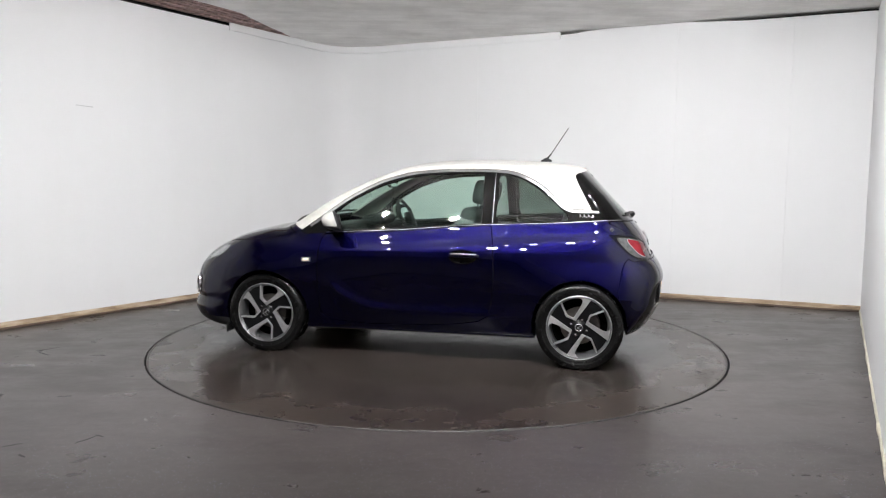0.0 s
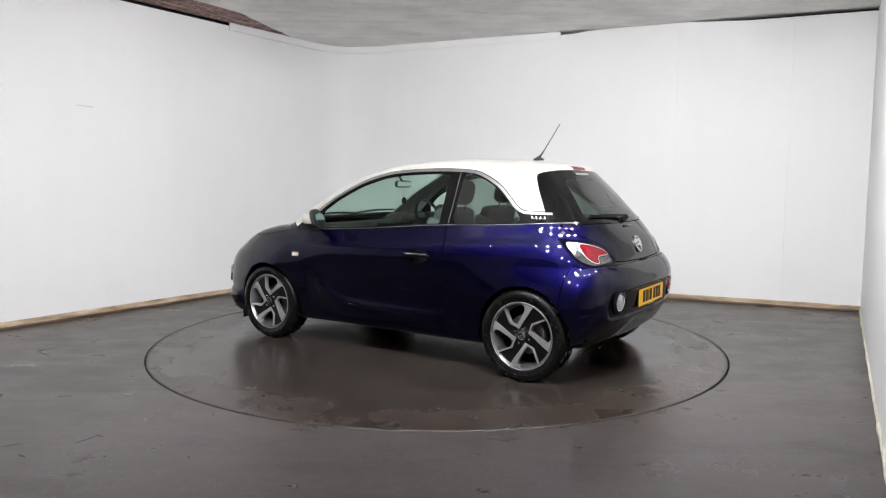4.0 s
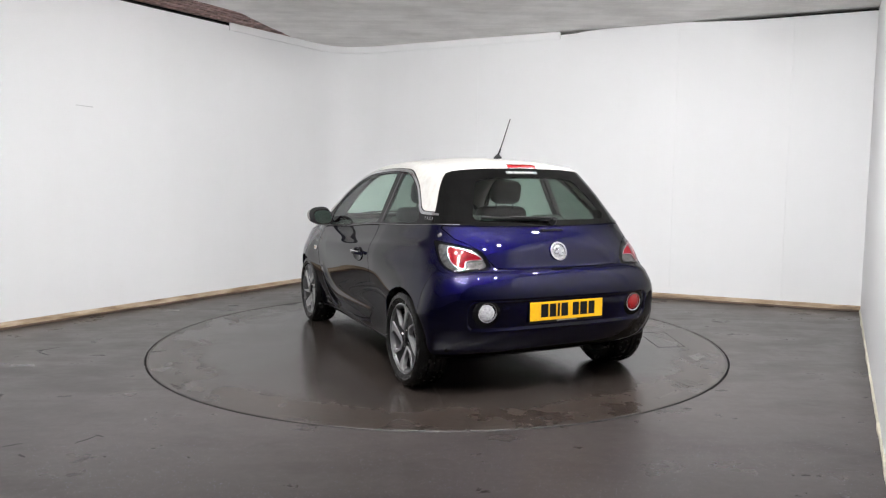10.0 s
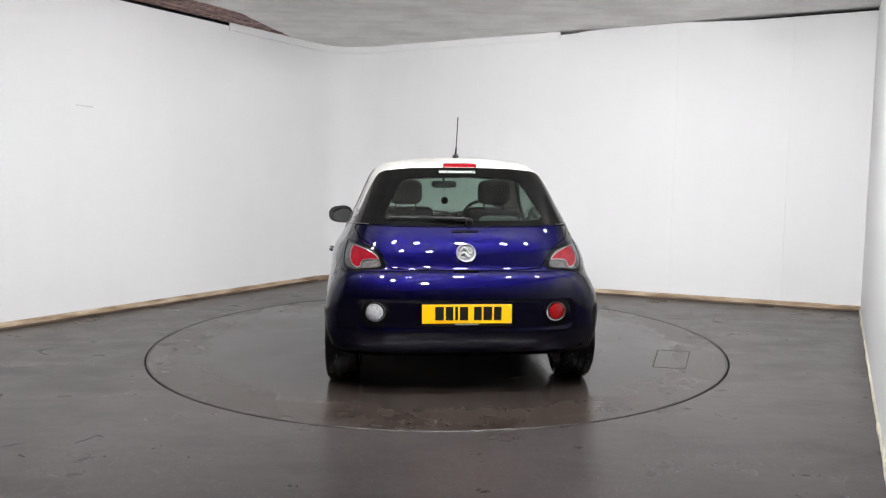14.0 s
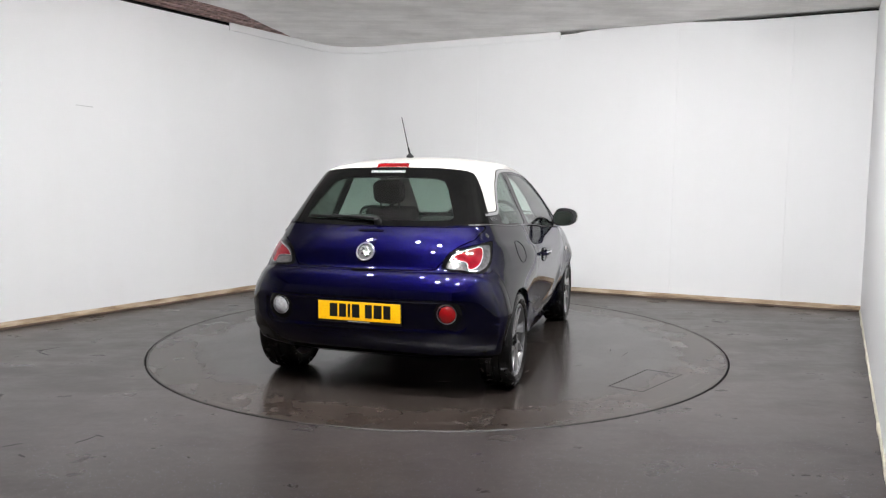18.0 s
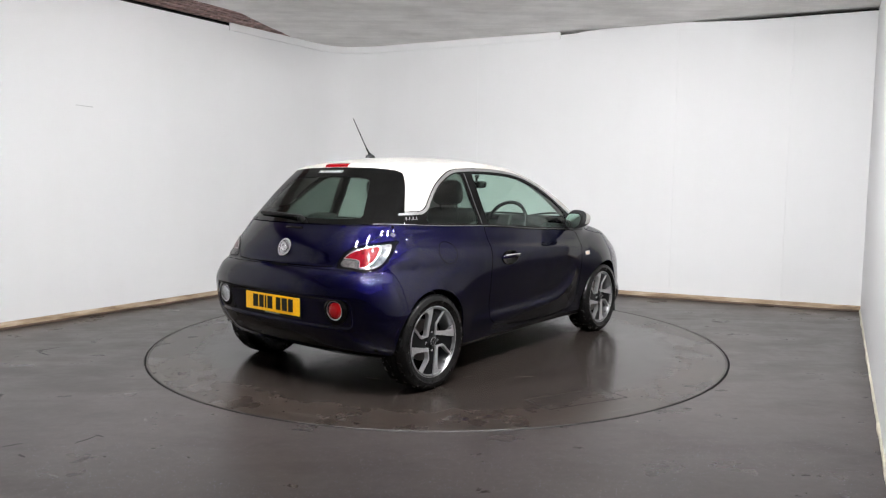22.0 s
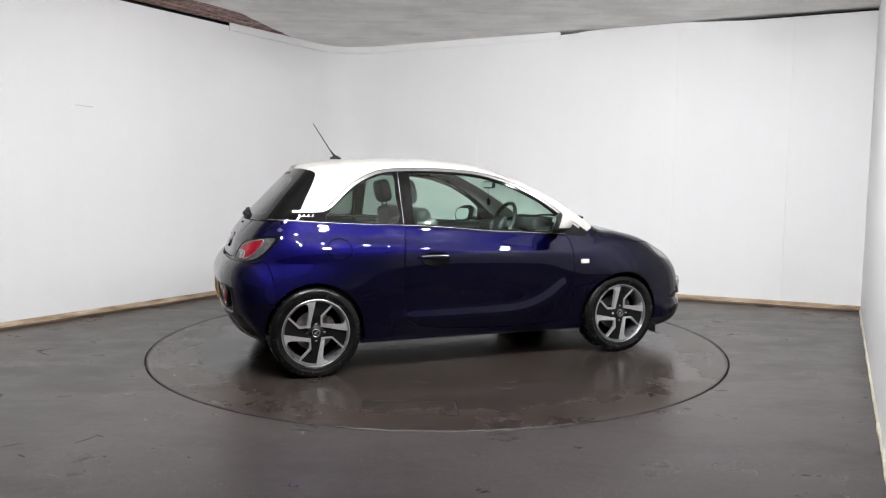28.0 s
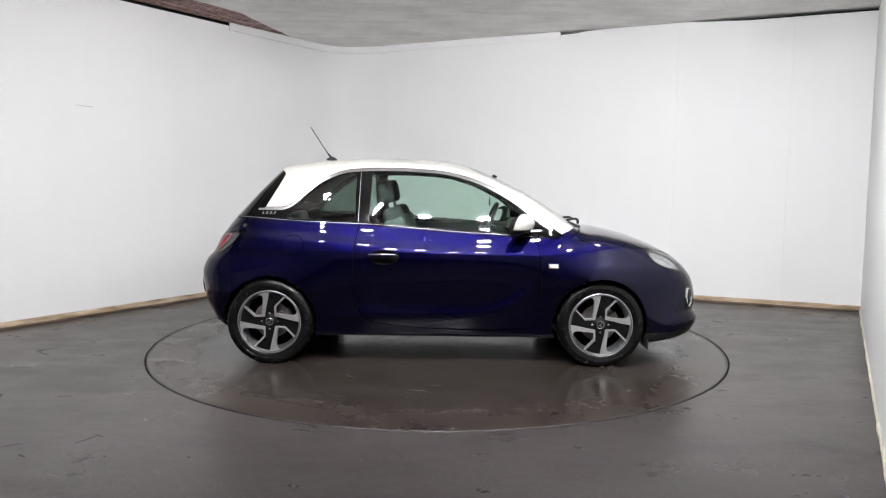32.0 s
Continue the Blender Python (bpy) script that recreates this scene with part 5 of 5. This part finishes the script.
def door_mirror(sgn):
    c = Vector((1.725, 0.888 * sgn, 0.985))
    turned = Matrix.Translation(loc(c)) @ Matrix.Rotation(radians(22 * sgn), 4, "Z") @ Matrix.Translation(-loc(c))

    def shell(lo, hi, grow=1.0):
        bm = bmesh.new()
        bmesh.ops.create_uvsphere(bm, u_segments=28, v_segments=18, radius=1.0)
        for v in bm.verts:
            x, y, z = v.co
            s = lambda t: math.copysign(abs(t) ** 0.72, t)
            x, y, z = s(x), s(y), s(z)
            if x < 0:
                x *= 0.30
            tall = 0.082 * (1 - 0.34 * max(0, x)) if z > 0 else 0.066 * (1 - 0.25 * max(0, x))
            v.co = Vector((x * 0.100 * grow + 0.32 * z * tall, y * 0.108 * grow * (1 - 0.16 * max(0, x)), z * tall * grow * (1 + 0.10 * y * -sgn)))
        bmesh.ops.bisect_plane(bm, geom=bm.verts[:] + bm.edges[:] + bm.faces[:], plane_co=(0, 0, lo), plane_no=(0, 0, -1), clear_outer=True)
        bmesh.ops.bisect_plane(bm, geom=bm.verts[:] + bm.edges[:] + bm.faces[:], plane_co=(0, 0, hi), plane_no=(0, 0, 1), clear_outer=True)
        edges = [e for e in bm.edges if e.is_boundary]
        if edges:
            bmesh.ops.holes_fill(bm, edges=edges)
        return bm

    mirror = part("door_mirror", placed(shell(-0.09, 0.09), turned @ Matrix.Translation(loc(c))), M_PLASTIC, car, "door mirror with white cap")
    bm = shell(-0.022, 0.09, 1.012)
    bmesh.ops.bisect_plane(bm, geom=bm.verts[:] + bm.edges[:] + bm.faces[:], plane_co=(0.004, 0, 0), plane_no=(-1, 0, 0.30), clear_outer=True)
    part("mirror_cap", placed(bm, turned @ Matrix.Translation(loc(c))), M_WHITE, mirror, "glossy white cap")
    bm = bmesh.new()
    outline = [(0.100 * math.copysign(abs(math.cos(a)) ** 0.7, math.cos(a)), 0.063 * math.copysign(abs(math.sin(a)) ** 0.75, math.sin(a))) for a in np.linspace(0, math.tau, 32, endpoint=False)]
    prism(bm, outline, 0.006, lambda u, v, w: loc(c + Vector((-0.026 - w + 0.30 * v, u, v))))
    part("mirror_bezel", placed(bm, turned), M_INK, mirror, "black mirror surround")
    bm = bmesh.new()
    prism(bm, [(u * 0.86, v * 0.86) for u, v in outline], 0.003, lambda u, v, w: loc(c + Vector((-0.0325 - w + 0.30 * v, u, v))))
    part("mirror_glass", placed(bm, turned), M_MIRROR, mirror, "reflecting mirror glass", smooth=False)
    bm = bmesh.new()
    tube(bm, [loc(Vector((1.79, 0.775 * sgn, 0.945))), loc(Vector((1.785, 0.815 * sgn, 0.945))), loc(Vector((1.775, 0.86 * sgn, 0.955)))], [0.034, 0.026, 0.028], 12, flat=0.6)
    part("mirror_arm", bm, M_PLASTIC, mirror, "black mirror stalk")


for s in (1, -1):
    door_mirror(s)


def door_handle(sgn, door):
    p, n = on_side(0.795, 0.765)
    p, n = side_points(sgn, p, n)
    m = frame_at(p, n)
    flip = -1 if sgn > 0 else 1
    # disc on the skin; its black colour imitates the depth of a recess
    bm = bmesh.new()
    lathe(bm, [(0.0, 0.0015), (0.80, 0.0018), (0.88, 0.0055), (0.94, 0.0055), (1.0, 0.0)], 40, "z")
    bmesh.ops.scale(bm, vec=(0.104, 0.052, 1), verts=bm.verts)
    cup = part("handle_cup_shade", placed(bm, m @ Matrix.Translation((0.012 * flip, -0.004, 0))), M_BLACK, door, "raised black disc standing in for the shaded hand recess")
    bm = bmesh.new()
    pts = [(-0.105 + 0.21 * k / 14, 0.006 + 0.004 * math.sin(math.pi * k / 14), 0.010 + 0.030 * math.sin(math.pi * k / 14) ** 0.55) for k in range(15)]
    tube(bm, pts, [0.009 + 0.006 * math.sin(math.pi * k / 14) ** 0.5 for k in range(15)], 10, flat=0.75)
    part("handle", placed(bm, m), M_PAINT, door, "blue painted door handle")
    bm = bmesh.new()
    tube(bm, [(u, v + 0.0095, w + 0.007) for u, v, w in pts[1:-1]], 0.0058, 8)
    part("handle_insert", placed(bm, m), M_CHROME, door, "bright handle strip")


door_handle(1, doors[0])
door_handle(-1, doors[1])


def side_fittings(sgn):
    p, n = side_points(sgn, *on_side(1.972, 0.709, 0.0))
    m = frame_at(p, n)
    bm = bmesh.new()
    ind = part("side_repeater", placed(box(bm, (0.072, 0.036, 0.010), (0, 0, 0.001), None, 0.004, 2), m), M_CHROME, car, "small bright side repeater lamp")
    bm = bmesh.new()
    part("repeater_lens", placed(box(bm, (0.050, 0.022, 0.006), (0, 0, 0.005), None, 0.0025, 2), m), M_ORANGE, ind, "pale amber lens")
    # script badge on the rear pillar, as plain shapes
    q, nn = side_points(sgn, *on_side(-0.03, 1.055, 0.0))
    m = frame_at(q, nn)
    flip = -1 if sgn > 0 else 1
    bm = bmesh.new()
    holder = part("script_badge", placed(box(bm, (0.10, 0.002, 0.001), (0, -0.011, 0.0015)), m), M_BRIGHT, car, "small bright lettering bars")
    for k in range(4):
        bm = bmesh.new()
        part("letter_bar", placed(box(bm, (0.007, 0.015, 0.001), (-0.044 + 0.029 * k, 0.0, 0.0015), Matrix.Rotation(radians(-25 * flip), 4, "Z")), m), M_BRIGHT, holder)
    # front lamp slot and lower blade
    p, n = side_points(sgn, *on_side(2.965, 0.47, 0.0))
    bm = bmesh.new()
    lathe(bm, [(0.0, 0.012), (0.6, 0.010), (0.9, 0.004), (1.0, -0.006)], 28, "z")
    bmesh.ops.scale(bm, vec=(0.034, 0.066, 1.0), verts=bm.verts)
    fr = part("front_fog_lamp", placed(bm, frame_at(p, n)), M_BLACK, car, "front lamp in a bright surround")
    bm = bmesh.new()
    lathe(bm, [(0.82, 0.004), (0.9, 0.013), (1.0, 0.010), (1.04, -0.004)], 28, "z")
    bmesh.ops.scale(bm, vec=(0.036, 0.070, 1.0), verts=bm.verts)
    part("lamp_surround", placed(bm, frame_at(p, n)), M_CHROME, fr, "bright surround")
    # mud flap ahead of the front tyre
    bm = bmesh.new()
    box(bm, (0.012, 0.18, 0.07), loc((2.645, 0.73 * sgn, 0.160)), None, 0.004, 1)
    part("air_deflector", bm, M_PLASTIC, car, "black rubber deflector before the wheel")


for s in (1, -1):
    side_fittings(s)


def fuel_flap():
    ring = []
    for k in range(36):
        a = math.tau * k / 36
        p, n = on_side(0.163 + 0.078 * math.cos(a), 0.836 + 0.068 * math.sin(a), 0.0005)
        ring.append(loc(Vector((p.x, -p.y, p.z))))
    bm = bmesh.new()
    tube(bm, ring, 0.0022, 6, closed=True)
    part("fuel_flap", bm, M_SHUT, car, "round fuel filler flap outline")


fuel_flap()


def front_wipers():
    for k, (y0, y1, z1) in enumerate(((0.52, -0.10, 0.03), (-0.06, -0.60, 0.05))):
        bm = bmesh.new()
        pts = []
        for i in range(10):
            t = i / 9
            y = y0 + (y1 - y0) * t
            x = 2.27 - 0.33 * y * y
            pts.append(loc((x - 0.05 * t, y, 0.965 + 0.020 * math.sin(math.pi * t) + z1 * t)))
        part("front_wiper", tube(bm, pts, 0.011, 8, flat=0.8), M_INK, car, "black windscreen wiper")


front_wipers()


# ---- hatchback: cabin ----
def cushion(bm, size, at, turn=None, bevel=0.04, seg=3):
    return box(bm, size, loc(at), turn, bevel, seg)


def pad(bm, size, at, turn=None, power=0.5):
    """A plump stuffed pad: a ball squared towards a box of that size."""
    made = bmesh.ops.create_uvsphere(bm, u_segments=28, v_segments=18, radius=1.0)["verts"]
    m = Matrix.Translation(loc(at)) @ (turn or Matrix())
    for v in made:
        v.co = m @ Vector([math.copysign(abs(c) ** power, c) * k / 2 for c, k in zip(v.co, size)])
    return bm


def front_seat(y):
    tilt = Matrix.Rotation(radians(-17), 4, "Y")
    bm = bmesh.new()
    cushion(bm, (0.13, 0.43, 0.60), (0.90, y, 0.80), tilt, 0.05)
    seat = part("front_seat", bm, M_CLOTH, car, "dark grey cloth front seat")
    for s in (-1, 1):
        bm = bmesh.new()
        cushion(bm, (0.16, 0.075, 0.50), (0.915, y + s * 0.205, 0.77), tilt, 0.035)
        part("side_bolster", bm, M_LEATHER, seat, "lighter grey bolster")
    bm = bmesh.new()
    cushion(bm, (0.50, 0.48, 0.15), (1.15, y, 0.50), Matrix.Rotation(radians(-6), 4, "Y"), 0.05)
    part("cushion", bm, M_CLOTH, seat)
    bm = bmesh.new()
    pad(bm, (0.105, 0.250, 0.185), (0.765, y, 1.205), Matrix.Rotation(radians(-12), 4, "Y"), 0.55)
    part("headrest", bm, M_CLOTH, seat)
    for s in (-1, 1):
        bm = bmesh.new()
        tube(bm, [loc((0.79, y + s * 0.075, 1.05)), loc((0.772, y + s * 0.075, 1.15))], 0.006, 8)
        part("headrest_post", bm, M_PLASTIC, seat)


front_seat(0.335)
front_seat(-0.335)


def cabin():
    bm = bmesh.new()
    cushion(bm, (0.12, 1.05, 0.52), (0.20, 0, 0.70), Matrix.Rotation(radians(-20), 4, "Y"), 0.045)
    bench = part("rear_bench", bm, M_CLOTH, car, "dark grey rear bench seat")
    bm = bmesh.new()
    cushion(bm, (0.42, 1.05, 0.16), (0.44, 0, 0.45), None, 0.05)
    part("bench_cushion", bm, M_CLOTH, bench)
    for s in (-1, 1):
        bm = bmesh.new()
        pad(bm, (0.09, 0.27, 0.11), (0.11, s * 0.28, 1.0), Matrix.Rotation(radians(-15), 4, "Y"), 0.5)
        part("bench_headrest", bm, M_LEATHER, bench, "lighter grey headrest")
    # dashboard
    bm = bmesh.new()
    cushion(bm, (0.46, 1.30, 0.30), (1.97, 0, 0.79), Matrix.Rotation(radians(5), 4, "Y"), 0.07, 4)
    dash = part("dashboard", bm, M_DASH, car, "black dashboard")
    bm = bmesh.new()
    cushion(bm, (0.20, 0.40, 0.10), (1.80, -0.35, 0.955), Matrix.Rotation(radians(10), 4, "Y"), 0.04, 4)
    part("instrument_hood", bm, M_DASH, dash)
    bm = bmesh.new()
    cushion(bm, (0.12, 0.24, 0.26), (1.74, 0.0, 0.80), None, 0.03)
    part("centre_console", bm, M_PLASTIC, dash)
    # steering wheel, right-hand drive
    axis = Matrix.Translation(loc((1.535, -0.35, 0.955))) @ Matrix.Rotation(radians(-66), 4, "Y")
    bm = bmesh.new()
    ring = [(0.180 * math.cos(a), 0.180 * math.sin(a), 0) for a in np.linspace(0, math.tau, 40, endpoint=False)]
    wheel = part("steering_wheel", placed(tube(bm, ring, 0.015, 8, closed=True), axis), M_DASH, car, "black steering wheel")
    bm = bmesh.new()
    part("wheel_hub", placed(box(bm, (0.12, 0.13, 0.05), (0, 0, 0.02), None, 0.02, 3), axis), M_DASH, wheel)
    for a in (90, -90, 180):
        bm = bmesh.new()
        part("wheel_spoke", placed(box(bm, (0.14, 0.035, 0.015), (0.11, 0, 0.01), None, 0.005, 2), axis @ Matrix.Rotation(radians(a), 4, "Z")), M_SILVER, wheel, "silver spoke")
    bm = bmesh.new()
    tube(bm, [axis @ Vector((0, 0, -0.01)), axis @ Vector((0, 0, -0.28))], 0.03, 10)
    part("steering_column", bm, M_DASH, wheel)
    # mirror and hanging freshener
    bm = bmesh.new()
    pad(bm, (0.034, 0.218, 0.062), (1.575, -0.01, 1.262), None, 0.5)
    rv = part("interior_mirror", bm, M_INK, car, "black interior mirror")
    bm = bmesh.new()
    tube(bm, [loc((1.58, -0.01, 1.28)), loc((1.60, -0.005, 1.31)), loc((1.61, 0, 1.335))], [0.012, 0.010, 0.022], 10)
    part("mirror_stem", bm, M_INK, rv)
    bm = bmesh.new()
    cushion(bm, (0.003, 0.195, 0.042), (1.558, -0.01, 1.262), None, 0.001, 1)
    part("mirror_face", bm, M_MIRROR, rv, smooth=False)
    bm = bmesh.new()
    tube(bm, [loc((1.57, -0.015, 1.235)), loc((1.57, -0.015, 1.155))], 0.0015, 6)
    fresh = part("air_freshener", bm, M_INK, car, "small dark disc hanging from the mirror")
    bm = bmesh.new()
    lathe(bm, [(0.0, 0.006), (0.028, 0.005), (0.031, 0.0), (0.028, -0.005), (0.0, -0.006)], 28, "x", at=loc((1.57, -0.015, 1.122)))
    part("disc", bm, M_INK, fresh)
    # linings
    for s in (-1, 1):
        bm = bmesh.new()
        cushion(bm, (1.22, 0.04, 0.60), (1.27, 0.735 * s, 0.63), Matrix.Rotation(radians(0), 4, "X"), 0.015, 1)
        part("door_lining", bm, M_DASH, car, "black door lining")
        bm = bmesh.new()
        cushion(bm, (0.80, 0.05, 0.55), (0.18, 0.66 * s, 0.70), None, 0.015, 1)
        part("rear_side_lining", bm, M_DASH, car, "black rear side lining")
    bm = bmesh.new()
    cushion(bm, (2.9, 1.46, 0.03), (1.05, 0, 0.30), None, 0.01, 1)
    part("cabin_floor", bm, M_SHUT, car, "dark cabin floor")
    bm = bmesh.new()
    cushion(bm, (0.03, 1.2, 0.60), (2.22, 0, 0.60), None, 0.01, 1)
    part("bulkhead", bm, M_SHUT, car)
    bm = bmesh.new()
    cushion(bm, (0.42, 1.06, 0.02), (-0.10, 0, 0.955), Matrix.Rotation(radians(-2), 4, "Y"), 0.006, 1)
    part("parcel_shelf", bm, M_DASH, car, "black parcel shelf")
    # beam axle and silencer under the tail
    bm = bmesh.new()
    tube(bm, [loc((0.05, -0.62, 0.25)), loc((0.05, 0.62, 0.25))], 0.035, 10)
    part("rear_axle", bm, M_SHUT, car)
    bm = bmesh.new()
    cushion(bm, (0.20, 0.5, 0.12), (-0.26, 0.1, 0.285), None, 0.05, 3)
    part("silencer", bm, M_SHUT, car, "dull exhaust silencer")


cabin()


# ---- marks on the turntable and floor ----
LID = [(1.290, 1.195), (1.400, 1.382), (0.968, 1.728), (0.858, 1.520)]


def lines(name, segments, width, mat, parent, label, up=0.001, category=""):
    """Thin strips lying on the floor, each from point to point."""
    rnd = random.Random(len(segments))
    bm = bmesh.new()
    for (x0, y0), (x1, y1) in segments:
        n = 6
        d = Vector((x1 - x0, y1 - y0, 0))
        side = Vector((-d.y, d.x, 0)).normalized()
        rows = []
        for i in range(n + 1):
            p = Vector((x0, y0, up)) + d * (i / n) + side * rnd.uniform(-0.3, 0.3) * width
            w = width * (0.25 + 0.75 * math.sin(math.pi * (i + 0.5) / (n + 1))) / 2
            rows.append((bm.verts.new(p + side * w), bm.verts.new(p - side * w)))
        for a, b in zip(rows, rows[1:]):
            bm.faces.new((a[0], a[1], b[1], b[0]))
    ob = part(name, bm, mat, parent, label, smooth=False)
    if category:
        tagged(ob, label, category, kind="structure")
    return ob


def floor_marks():
    bm = bmesh.new()
    for (x0, y0), (x1, y1) in zip(LID, LID[1:] + LID[:1]):
        d = Vector((x1 - x0, y1 - y0, 0))
        box(bm, (d.length + 0.004, 0.006, 0.0016), ((x0 + x1) / 2, (y0 + y1) / 2, 0.0004), Matrix.Rotation(math.atan2(d.y, d.x), 4, "Z"))
    part("access_lid", bm, M_GROOVE, turntable, "rectangular lid outline let into the platform", smooth=False)
    lines("floor_crack", [((-3.005, -0.554), (-2.889, -0.423)), ((-2.952, -0.588), (-2.835, -0.672)), ((-3.05, -0.735), (-3.03, -0.72)), ((-1.76, -2.42), (-1.705, -2.32)), ((-1.72, -2.30), (-1.66, -2.33)), ((-2.08, -2.47), (-2.01, -2.42)), ((-1.95, -2.56), (-1.90, -2.60))], 0.014, M_GROOVE, None, "dark splits in the rubber floor", category="crack")
    rnd = random.Random(31)
    seg = []
    for k in range(9):
        a, r = rnd.uniform(0, math.tau), rnd.uniform(1.2, 2.1)
        x, y = r * math.cos(a), r * math.sin(a)
        b = a + math.pi / 2 + rnd.uniform(-0.5, 0.5)
        l = rnd.uniform(0.03, 0.14)
        seg.append(((x, y), (x + l * math.cos(b), y + l * math.sin(b))))
    lines("scuff_mark", seg, 0.006, M_SCUFF, turntable, "pale scuffs on the platform")
    for (cx, cy), (ux, uy) in (((1.80, -1.115), (0.668, 0.744)), ((2.035, 0.475), (-0.19, 0.98))):
        seg = []
        for k in range(22):
            along, out = rnd.uniform(-0.13, 0.13), rnd.uniform(-0.06, 0.05)
            turn = rnd.uniform(-0.9, 0.9) + (math.pi / 2 if k % 3 else 0)
            l = rnd.uniform(0.02, 0.07)
            x, y = cx + ux * along - uy * out, cy + uy * along + ux * out
            dx, dy = math.cos(turn) * ux - math.sin(turn) * uy, math.cos(turn) * uy + math.sin(turn) * ux
            seg.append(((x, y), (x + l * dx, y + l * dy)))
        lines("scraped_patch", seg, 0.009, M_SCUFF, turntable, "patch of pale scrapes near the platform's rim", up=0.0012)
    # faint scratch on the panel wall
    bm = bmesh.new()
    d1 = (C_LB - C_FL).normalized()
    c = Vector((-3.27, 0.88, 0)) - N_LEFT * 0.001
    box(bm, (0.16, 0.001, 0.006), (c.x, c.y, 1.955), Matrix.Rotation(math.atan2(d1.y, d1.x), 4, "Z") @ Matrix.Rotation(radians(2), 4, "Y"))
    tagged(part("wall_scratch", bm, M_SCRATCH, smooth=False), "short grey scratch on the white wall", "scratch", kind="structure")


floor_marks()


def heading(t):
    return 167.19 - 5.258 * t - 0.043 * (t - 16) ** 2 / 100


def motions():
    rows = [(float(t), pose(0, 0, 0, 0, 0, heading(t) - HEADING_0)) for t in range(0, 33, 2)]
    walk(turntable, rows)
    walk(car, [(float(t), pose(0, 0, 0, 0, 0, heading(t))) for t in range(0, 33, 2)])


motions()
